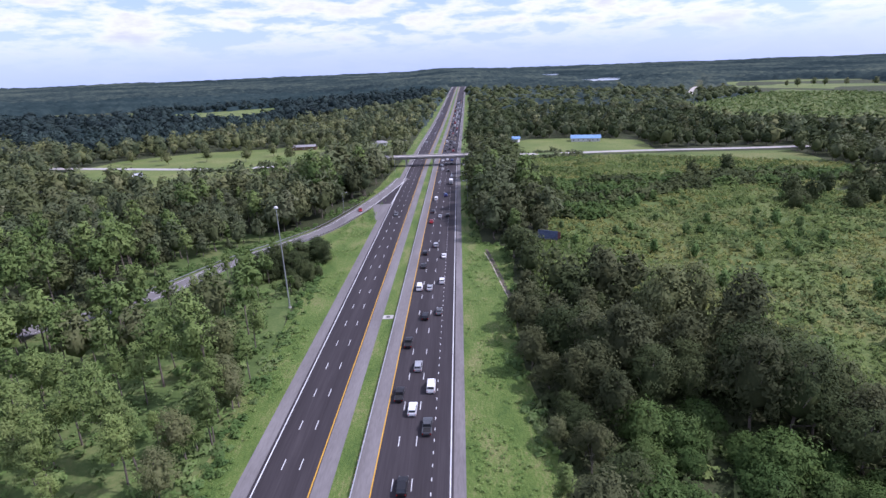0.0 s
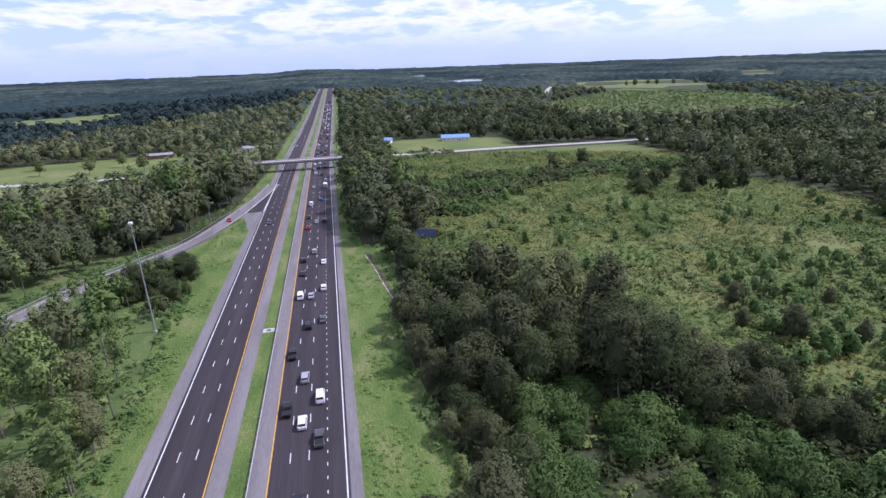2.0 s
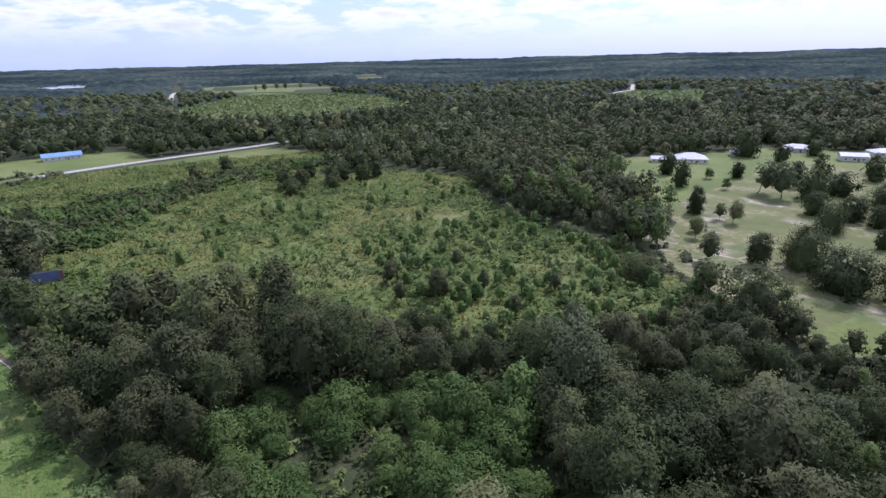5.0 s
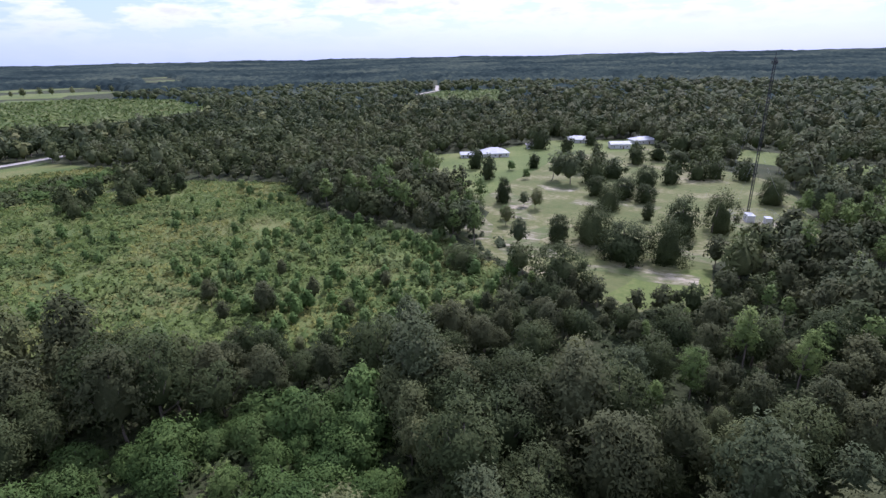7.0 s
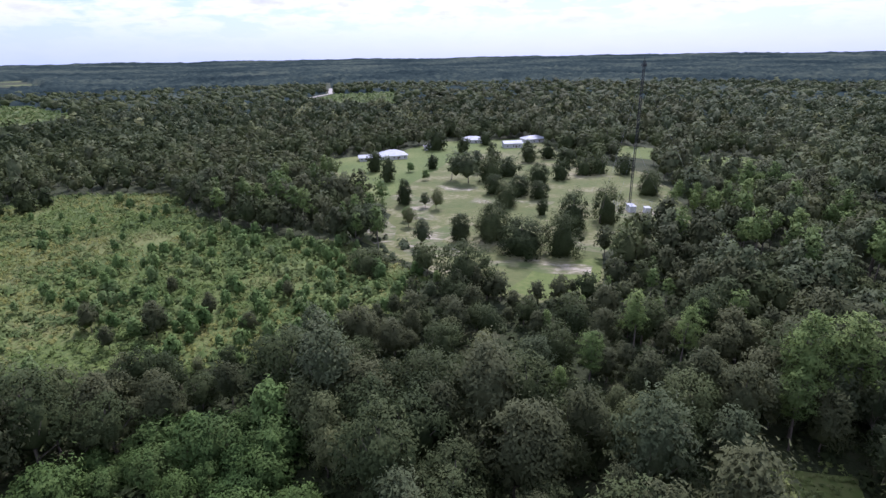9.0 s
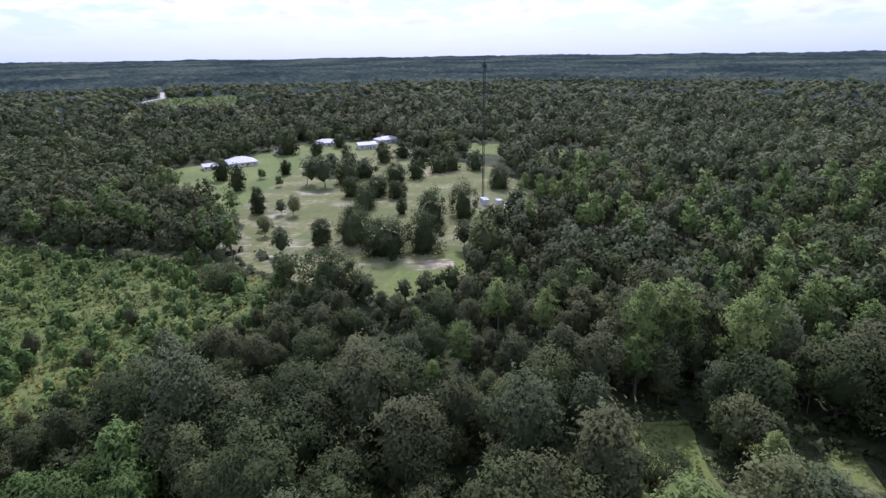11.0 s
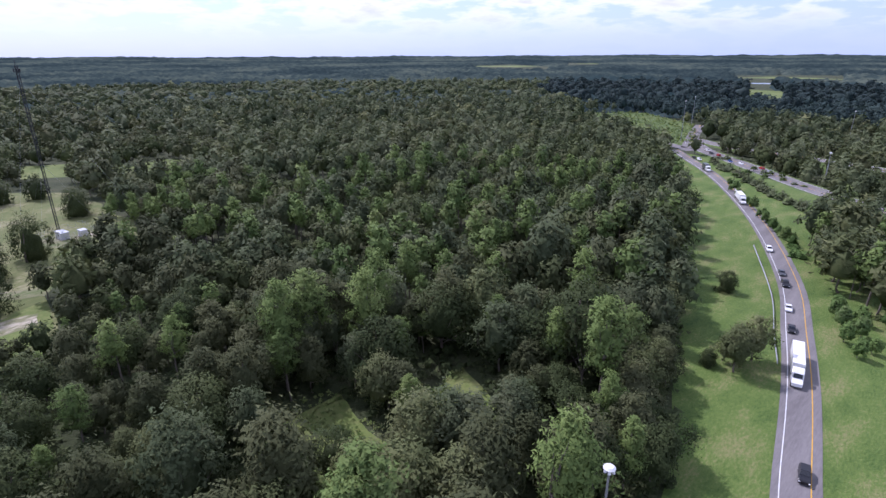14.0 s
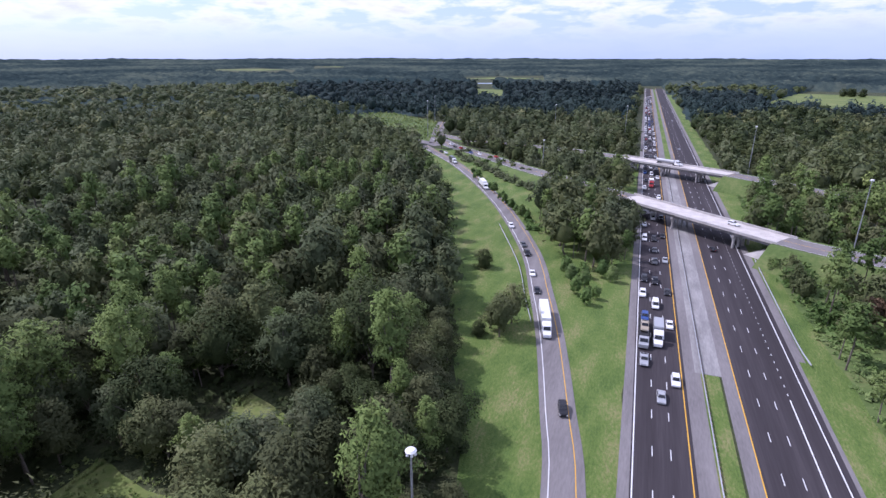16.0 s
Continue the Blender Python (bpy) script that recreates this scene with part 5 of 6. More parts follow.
CARS = {
    # half width, body outline, cabin outline (rear foot, rear top, front top, front foot), wheel places, wheel radius
    "sedan": (0.92, [(-2.38, 0.34), (-2.40, 0.62), (-2.32, 0.92), (-1.75, 1.02), (0.9, 0.98), (1.9, 0.84), (2.32, 0.68), (2.38, 0.45), (2.32, 0.28), (-2.2, 0.28)], [(-1.85, 1.0), (-1.1, 1.42), (0.25, 1.44), (1.15, 0.97)], (-1.42, 1.45), 0.33),
    "suv": (0.96, [(-2.36, 0.42), (-2.40, 0.75), (-2.34, 1.10), (0.85, 1.08), (1.9, 0.98), (2.28, 0.84), (2.36, 0.55), (2.30, 0.36), (-2.25, 0.36)], [(-2.25, 1.08), (-1.95, 1.70), (0.10, 1.74), (0.98, 1.07)], (-1.42, 1.48), 0.38),
    "van": (1.0, [(-2.62, 0.42), (-2.66, 0.80), (-2.62, 1.12), (1.5, 1.10), (2.3, 0.98), (2.55, 0.80), (2.60, 0.52), (2.5, 0.36), (-2.5, 0.36)], [(-2.60, 1.10), (-2.48, 2.05), (0.95, 2.08), (1.75, 1.08)], (-1.65, 1.70), 0.37),
    "pickup": (1.0, [(-2.85, 0.50), (-2.88, 0.80), (-2.84, 1.10), (0.95, 1.10), (2.2, 1.04), (2.72, 0.92), (2.82, 0.60), (2.72, 0.42), (-2.7, 0.42)], [(-0.95, 1.09), (-0.78, 1.78), (0.45, 1.82), (1.18, 1.09)], (-1.75, 1.85), 0.40),
}
CAR_PROTO = {}
CAR_WORD = {"sedan": "sedan", "suv": "sport utility vehicle", "van": "tall delivery van", "pickup": "pickup truck"}


def build_car(kind, colour, full=True):
    half, body, cab, axles, wr = CARS[kind]
    paint = M["paint_" + colour]
    car = thing({"suv": "suv", "sedan": "car", "van": "van", "pickup": "pickup_truck"}[kind], "%s %s in the slow highway traffic" % (colour, CAR_WORD[kind]), "car" if kind in ("sedan", "suv") else "van" if kind == "van" else "truck", "vehicles on the road")
    part("body", shell(body, half), paint, car)
    z0, z1 = cab[0][1], cab[1][1]
    lean = 0.14
    part("cabin", shell(cab, half - 0.05, 0.05, lean, z0, z1), paint, car)
    hw0, hw1 = half - 0.14, half - 0.14 - lean
    (ry, rz), (rty, rtz), (fty, ftz), (fy, fz) = cab

    def on(a, b, t):
        return a[0] + (b[0] - a[0]) * t, a[1] + (b[1] - a[1]) * t

    b0, b1 = on(cab[3], cab[2], 0.12), on(cab[3], cab[2], 0.92)
    part("windshield", quad((-hw0, b0[0], b0[1]), (hw0, b0[0], b0[1]), (hw1, b1[0], b1[1]), (-hw1, b1[0], b1[1]), thick=-0.03), M["glass"], car)
    b0, b1 = on(cab[0], cab[1], 0.15 if kind != "van" else 0.4), on(cab[0], cab[1], 0.9)
    part("rear_window", quad((-hw0, b0[0], b0[1]), (hw0, b0[0], b0[1]), (hw1, b1[0], b1[1]), (-hw1, b1[0], b1[1])), M["glass"], car)
    if full:
        for s in (-1, 1):
            x0, x1 = s * (half - 0.05 - lean * 0.14 + 0.012), s * (half - 0.05 - lean * 0.88 + 0.012)
            zl, zh = z0 + (z1 - z0) * 0.14, z0 + (z1 - z0) * 0.86
            back = rty - 0.1 if kind != "van" else 0.15
            pts = [(x0, (ry + back) / 2 if kind != "van" else 0.1, zl), (x0, fy - 0.25, zl), (x1, fty - 0.05, zh), (x1, back + 0.18, zh)]
            part("side_window", quad(*pts, thick=0.015 if s > 0 else -0.015), M["glass"], car)
            part("headlight", box((s * half * 0.80 - 0.16, body[6][0] - 0.10, 0.62), (s * half * 0.80 + 0.16, body[6][0] + 0.03, 0.78), 0.03), M["lamp_clear"], car)
            part("taillight", box((s * half * 0.82 - 0.13, body[1][0] - 0.03, 0.70), (s * half * 0.82 + 0.13, body[1][0] + 0.10, 0.92), 0.03), M["lamp_red"], car)
    if kind == "pickup":
        part("bed", box((-half + 0.16, -2.70, 0.98), (half - 0.16, -1.05, 1.115), 0.02), M["tyre"], car, "dark truck bed liner")
    for y in axles:
        for s in (-1, 1):
            add_wheel(car, s * (half + 0.01), y, wr, 0.22, full)
    return car


def place_car(kind, colour, x, y, turn=0.0, full=True, z=0.10):
    """A car at a place; turn is the heading in degrees, 0 along y."""
    key = (kind, colour, full)
    m = pose(x, y, z, 0, 0, turn)
    if key not in CAR_PROTO:
        CAR_PROTO[key] = build_car(kind, colour, full)
        CAR_PROTO[key].matrix_basis = m
        return CAR_PROTO[key]
    return copy_thing(CAR_PROTO[key], m)


def build_semi(colour, trailer, x, y, turn, z=0.10, length=14.5, name="semi_truck", label="", tank=False):
    t = thing(name, label or "%s semi truck hauling a long %s box trailer" % (colour, trailer), "truck", "trucks on the road", at=pose(x, y, z, 0, 0, turn))
    paint = M["paint_" + colour]
    f = length / 2 + 2.6
    part("hood", shell([(f - 1.9, 0.7), (f - 1.9, 1.75), (f - 0.6, 1.62), (f, 1.35), (f + 0.05, 0.6)], 1.08), paint, t)
    part("cab", shell([(f - 4.4, 0.7), (f - 4.4, 3.4), (f - 3.2, 3.55), (f - 2.2, 2.9), (f - 1.8, 1.75), (f - 1.8, 0.7)], 1.2, 0.1), paint, t)
    part("windshield", quad((-0.95, f - 1.78, 1.85), (0.95, f - 1.78, 1.85), (0.9, f - 2.17, 2.8), (-0.9, f - 2.17, 2.8), thick=-0.05), M["glass"], t)
    for s in (-1, 1):
        part("side_window", quad((s * 1.21, f - 3.1, 1.9), (s * 1.21, f - 2.0, 1.9), (s * 1.21, f - 2.35, 2.7), (s * 1.21, f - 3.1, 2.7), thick=0.02 * s), M["glass"], t)
        part("headlight", box((s * 0.85 - 0.15, f - 0.1, 0.85), (s * 0.85 + 0.15, f + 0.08, 1.05), 0.03), M["lamp_clear"], t)
        part("fuel_tank", add_rod(bmesh.new(), (s * 1.0, f - 4.2, 0.75), (s * 1.0, f - 2.9, 0.75), 0.33, sides=12), M["rim"], t)
    part("chassis", box((-0.45, -length / 2 + 0.5, 0.75), (0.45, f - 0.5, 1.05)), M["dark_metal"], t)
    b0, b1 = -length / 2 - 0.2, f - 4.9
    if tank:
        part("tank", add_rod(bmesh.new(), (0, b0, 2.25), (0, b1, 2.25), 1.05, 0.95, sides=20), M["paint_" + trailer], t, "polished tank body")
    else:
        part("trailer", box((-1.28, b0, 1.15), (1.28, b1, 4.05), 0.06), M["white_panel"] if trailer == "white" else M["paint_" + trailer], t, "ribbed box trailer")
        part("trailer_door", box((-1.18, b0 - 0.03, 1.25), (1.18, b0 + 0.01, 3.95), 0.01), M["paint_silver"], t)
    for y in (f - 0.9, f - 4.0, f - 5.2, b0 + 1.2, b0 + 2.5):
        for s in (-1, 1):
            add_wheel(t, s * 1.22, y, 0.5, 0.3)
    return t


def build_box_truck(x, y, turn, z=0.10, colour="white"):
    t = thing("box_truck", "%s box truck with a tall cargo body" % colour, "truck", "trucks on the road", at=pose(x, y, z, 0, 0, turn))
    paint = M["paint_" + colour]
    part("cab", shell([(1.9, 0.55), (1.9, 2.35), (2.9, 2.35), (3.5, 1.6), (4.2, 1.35), (4.3, 0.55)], 1.02, 0.1), paint, t)
    part("windshield", quad((-0.85, 3.5, 1.65), (0.85, 3.5, 1.65), (0.8, 2.95, 2.27), (-0.8, 2.95, 2.27), thick=-0.05), M["glass"], t)
    part("cargo_box", box((-1.15, -3.9, 0.95), (1.15, 1.8, 3.35), 0.05), M["white_panel"], t)
    part("rear_door", box((-1.02, -3.93, 1.05), (1.02, -3.89, 3.2), 0.01), M["paint_silver"], t)
    part("chassis", box((-0.4, -3.7, 0.6), (0.4, 3.6, 0.9)), M["dark_metal"], t)
    for yy in (-2.3, 3.1):
        for s in (-1, 1):
            add_wheel(t, s * 1.06, yy, 0.42, 0.26)
            if yy > 0:
                part("headlight", box((s * 0.75 - 0.14, 4.2, 0.85), (s * 0.75 + 0.14, 4.34, 1.0), 0.02), M["lamp_clear"], t)
    return t


def build_carrier(x, y, turn, z=0.10):
    """A truck with cars on two decks."""
    t = thing("car_carrier", "long open car carrier loaded with parked vehicles", "truck", "trucks on the road", at=pose(x, y, z, 0, 0, turn))
    part("cab", shell([(5.2, 0.6), (5.2, 2.7), (6.4, 2.7), (6.9, 1.75), (8.0, 1.5), (8.1, 0.6)], 1.2, 0.1), M["paint_silver"], t)
    part("windshield", quad((-1.0, 6.95, 1.8), (1.0, 6.95, 1.8), (0.95, 6.45, 2.62), (-0.95, 6.45, 2.62), thick=-0.05), M["glass"], t)
    for zz in (0.9, 2.6):
        part("loading_deck", box((-1.25, -8, zz), (1.25, 5, zz + 0.12), 0.02), M["dark_metal"], t)
    for yy in (-7.6, -4, 0, 4.5):
        for s in (-1, 1):
            part("deck_post", add_rod(bmesh.new(), (s * 1.22, yy, 0.9), (s * 1.22, yy, 3.2), 0.06, sides=6), M["dark_metal"], t)
    for yy in (-6.6, -5.4, 3.6, 7.2):
        for s in (-1, 1):
            add_wheel(t, s * 1.22, yy, 0.48, 0.28)
    return t


# vehicles in the jam, along y
JAM_NORTH = [
    (-12.2, 78, "suv", "black"), (-8.6, 95.1, "pickup", "grey"), (-12.2, 101.3, "suv", "white"), (-8.5, 110.2, "van", "white"), (-15.7, 107, "pickup", "black"),
    (-12.2, 119.4, "suv", "silver"), (-15.8, 131.9, "pickup", "black"), (-12.1, 148.4, "suv", "black"), (-8.0, 151.7, "sedan", "grey"), (-15.4, 171.2, "van", "white"),
    (-11.9, 170.9, "sedan", "silver"), (-7.8, 176.9, "suv", "white"), (-15.4, 193, "sedan", "black"), (-7.8, 203.9, "sedan", "white"), (-15.6, 208, "suv", "black"),
    (-11.6, 217.8, "suv", "silver"), (-15.3, 255.5, "sedan", "red"), (-11.4, 264.9, "sedan", "silver"), (-7.4, 266, "suv", "black"), (-15.3, 275, "sedan", "black"),
    (-14.8, 302.7, "van", "white"), (-9.4, 312.6, "suv", "blue"), (-14.2, 350, "sedan", "silver"), (-6.6, 370.3, "suv", "silver"), (-9.4, 393.2, "suv", "black"), (-13.6, 399.2, "suv", "white"),
]
JAM_SOUTH = [
    (-7.9, -127, "pickup", "silver"), (-14.6, -149.1, "sedan", "white"), (-14.9, -119.5, "suv", "white"), (-11.6, -111.7, "sedan", "silver"), (-11.0, -161.5, "van", "white"), (-7.3, -169.3, "suv", "white"),
    (-14.7, -173, "sedan", "black"), (-7.7, -182.4, "suv", "black"), (-11.1, -181.5, "pickup", "black"), (-11.2, -200.8, "pickup", "grey"), (-14.9, -203.4, "sedan", "silver"), (-11.4, -214, "sedan", "grey"),
    (-7.6, -228, "van", "white"), (-11.3, -228.5, "suv", "black"), (-14.7, -233.8, "sedan", "black"), (-7.5, -249.3, "sedan", "white"), (-14.5, -303.4, "suv", "white"), (-7.2, -324.5, "suv", "white"),
    (-14.8, -262, "suv", "black"), (-7.6, -270, "sedan", "grey"), (-14.6, -285, "sedan", "silver"),
]
for x, y, kind, colour in JAM_NORTH + JAM_SOUTH:
    place_car(kind, colour, x, y)
place_car("sedan", "grey", -34.6, 271.6, 180)
place_car("sedan", "red", -55.5, 283, 195, z=0.13)
place_car("sedan", "black", -32.9, -222.9, 180)
build_box_truck(-6.8, 347.5, 0)
build_box_truck(-11.2, -262, 0)
build_semi("white", "silver", -11.3, -141.5, 0, length=8.0, label="white truck hauling a short silver box trailer")
build_carrier(-7.7, -141.0, 0)
for y, z, kind, colour in ((-147, 1.12, "sedan", "grey"), (-141.5, 1.12, "sedan", "red"), (-146.2, 2.82, "suv", "blue"), (-140.4, 2.82, "pickup", "tan")):
    place_car(kind, colour, -7.7, y, z=z)
build_semi("red", "white", -10.9, -334, 0, length=6.5, label="red truck hauling a short white box trailer")


def build_far_jam():
    rng = np.random.default_rng(3)
    kinds, tones = ["sedan", "suv", "suv", "sedan", "pickup", "van"], ["white", "white", "silver", "black", "grey", "black", "blue", "red", "tan"]
    for sgn, lanes, start, end in ((1, (-15.0, -11.4, -7.6), 415, 1150), (-1, (-14.6, -11.1, -7.6), 345, 1150)):
        for x in lanes:
            y = start + rng.uniform(0, 15)
            while y < end:
                kind = kinds[rng.integers(len(kinds))]
                place_car(kind, "white" if kind == "van" else tones[rng.integers(len(tones))], x + rng.uniform(-0.3, 0.3) + float(bend(sgn * y)), sgn * y, full=False, z=0.1 + float(hill(sgn * y)))
                y += rng.uniform(12, 32)
    for y, x in ((640, -33), (900, -36.5), (560, -36.8), (-480, -33.2), (-700, -36.6), (-900, -30.5)):
        place_car("sedan", "silver", x + float(bend(y)), y, 180, full=False, z=0.1 + float(hill(y)))


build_far_jam()

# vehicles on the ramp and the cross roads
for x, y, kind, colour, turn in ((8.4, -99.9, "suv", "black", 12), (25.0, -160.3, "sedan", "black", 14), (29.2, -174.3, "sedan", "white", 16), (35.0, -194, "pickup", "black", 20), (38.4, -203.5, "sedan", "grey", 22), (48.6, -226.5, "suv", "white", 24), (112, -396, "sedan", "white", 40), (99, -380, "suv", "grey", 40), (96, -384, "sedan", "red", 220), (128, -414, "suv", "white", 40), (143, -430, "sedan", "black", 45), (150, -441, "pickup", "white", 45), (136, -424, "suv", "red", 220), (163, -452, "sedan", "silver", 50), (140, -398, "suv", "white", 38), (146, -404, "sedan", "black", 38), (88, -371, "pickup", "silver", 40), (121, -403, "sedan", "blue", 40)):
    zz = 0.14 if near_line(ON_RAMP, np.array([x]), np.array([y]), 4)[0] else 0.4 + max(0, (130 - x) * 0.055)
    place_car(kind, colour, x, y, turn, full=abs(y) < 260, z=zz)
build_semi("white", "white", 19.0, -139.5, 13.5, z=0.13)
build_semi("white", "white", 82.2, -299.6, 28.0, z=0.13)
build_semi("white", "grey", 124.0, -367, 36, z=0.13, length=9.0, label="white truck hauling a dark box trailer")
build_semi("white", "silver", -19.9, -369.5, 58.0, z=7.22, tank=True, name="tanker_truck", label="white tractor hauling a polished silver tank trailer")
place_car("suv", "white", -41.0, -237, 48, z=7.22)


# ---- guard rails ----
def build_rail(points, label, post_step=1.9, post_limit=180):
    rail = thing("guard_rail", label, "guard rail", "guard rails")
    line = resample(points, 4.0)
    side = sides_of(line)
    bm = bmesh.new()
    prof = [(-0.04, 0.44), (0.09, 0.52), (0.0, 0.62), (0.09, 0.74), (-0.04, 0.84), (-0.08, 0.84), (-0.08, 0.44)]
    rings = [[bm.verts.new(p + s * u + Vector((0, 0, v))) for u, v in prof] for p, s in zip(line, side)]
    for a, b in zip(rings, rings[1:]):
        for k in range(len(prof)):
            bm.faces.new((a[k], b[k], b[(k + 1) % len(prof)], a[(k + 1) % len(prof)]))
    bmesh.ops.recalc_face_normals(bm, faces=bm.faces)
    part("beam", bm, M["steel"], rail)
    post = None
    along, last, n = 0.0, -9.0, 0
    for p, q, s in zip(line, line[1:], side):
        step = (q - p).length
        while last + post_step < along + step and n < post_limit:
            last = max(last + post_step, along)
            c = p.lerp(q, (last - along) / step) - s * 0.2
            if post is None:
                post = part("post", box((-0.11, -0.11, -0.05), (0.11, 0.11, 0.86), 0.015), M["brown_wood"], rail)
                post.location = c
            else:
                o = new("post", post.data)
                o.parent = rail
                o.location = c
            n += 1
        along += step
    return rail


build_rail([(-21.3, 62), (-21.3, 250), (-21.3, 480)], "long galvanised guard rail along the grass median")
build_rail([(-21.1, -415), (-21.1, -250), (-21.1, -60)], "long galvanised guard rail along the paved median")
build_rail([(-50.5, 285), (-60.9, 251), (-69.3, 234), (-80, 219)], "galvanised guard rail along the exit ramp", post_limit=30)
build_rail([(-57.3, 304), (-69.6, 256), (-82.4, 232), (-98.2, 208), (-110.2, 182), (-121, 164)], "galvanised guard rail on the outside of the exit ramp", post_limit=40)
build_rail([(54.5, -228), (36.2, -183), (27.8, -154.6), (22.6, -138)], "galvanised guard rail along the curving ramp", post_limit=30)
build_rail([(-46.6, -216), (-46.2, -190), (-46.0, -150), (-46.6, -138)], "short galvanised guard rail beside the far lanes", post_limit=16)


# ---- lamps and poles ----
def build_mast(x, y, h=34.0):
    t = thing("high_mast_light", "tall tapered galvanised mast with a ring of floodlights", "street light", "high mast lights", at=pose(x, y, 0))
    part("foundation", add_rod(bmesh.new(), (0, 0, -0.1), (0, 0, 0.35), 0.55, sides=12), M["concrete"], t)
    part("pole", add_rod(bmesh.new(), (0, 0, 0.3), (0, 0, h - 0.4), 0.27, 0.10, sides=12), M["steel"], t)
    part("head", add_rod(bmesh.new(), (0, 0, h - 0.22), (0, 0, h - 0.02), 0.62, 0.40, sides=16), M["white_panel"], t)
    ring = bmesh.new()
    for k in range(12):
        a, b = 2 * math.pi * k / 12, 2 * math.pi * (k + 1) / 12
        add_rod(ring, (0.42 * math.cos(a), 0.42 * math.sin(a), h - 0.45), (0.42 * math.cos(b), 0.42 * math.sin(b), h - 0.45), 0.05, sides=5)
    part("ring", ring, M["steel"], t)
    for k in range(6):
        a = 2 * math.pi * k / 6
        c, s = math.cos(a), math.sin(a)
        part("floodlight", add_rod(bmesh.new(), (0.46 * c, 0.46 * s, h - 0.62), (0.46 * c, 0.46 * s, h - 0.2), 0.17, 0.1, sides=10), M["white_panel"], t)
    return t


for x, y, h in ((-57.0, 158.3, 34), (18.3, -41.3, 34), (-64.9, -360.9, 34), (-74.5, -211.3, 34), (11, -520, 31), (187, -480, 34), (80, -560, 27), (221, -590, 30), (56, -349, 22)):
    build_mast(x, y, h)


def build_lamp(x, y, h, turn):
    t = thing("street_lamp", "slim galvanised street lamp with one arm", "street light", "street lamps", at=pose(x, y, 0, 0, 0, turn))
    part("pole", add_rod(bmesh.new(), (0, 0, -0.1), (0, 0, h - 0.3), 0.13, 0.08, sides=8), M["steel"], t)
    part("arm", add_rod(bmesh.new(), (0, 0, h - 0.4), (2.2, 0, h), 0.06, sides=6), M["steel"], t)
    part("lamp_head", box((1.9, -0.18, h - 0.05), (2.7, 0.18, h + 0.12), 0.04), M["white_panel"], t)


for x, y, h, turn in ((-63.7, 279, 11.5, 0), (-49, 395, 11.5, 0), (3.2, 330, 11.5, 180), (3.2, 300, 11.5, 180), (58, -363, 15, 180), (-52, 500, 11, 0), (-52, 620, 11, 0), (2.5, 520, 11, 180), (4, -480, 12, 180)):
    build_lamp(x, y, h, turn)


# ---- billboard ----
def build_billboard():
    t = thing("billboard", "faded blue roadside billboard on timber posts", "billboard", at=pose(35.8, 217.6, 0, 0, 0, -22))
    for k in range(6):
        x = -4.2 + k * 1.4
        part("panel", box((x, -0.06, 2.2), (x + 1.38, 0.06, 5.8), 0.015), M["blue_panel"], t)
    part("panel", box((4.2, -0.06, 2.6), (5.4, 0.06, 5.6), 0.015), M["red_panel"], t, "faded red end panel")
    for x in (-3.6, -1.2, 1.2, 3.6):
        part("post", box((x - 0.12, 0.10, -0.1), (x + 0.12, 0.34, 5.7), 0.02), M["brown_wood"], t)
    for z in (2.5, 4.0, 5.5):
        part("rail", box((-4.2, 0.065, z - 0.08), (4.2, 0.10, z + 0.08)), M["brown_wood"], t)
    part("catwalk", box((-4.2, -0.8, 2.0), (4.2, -0.06, 2.08)), M["dark_metal"], t)


build_billboard()


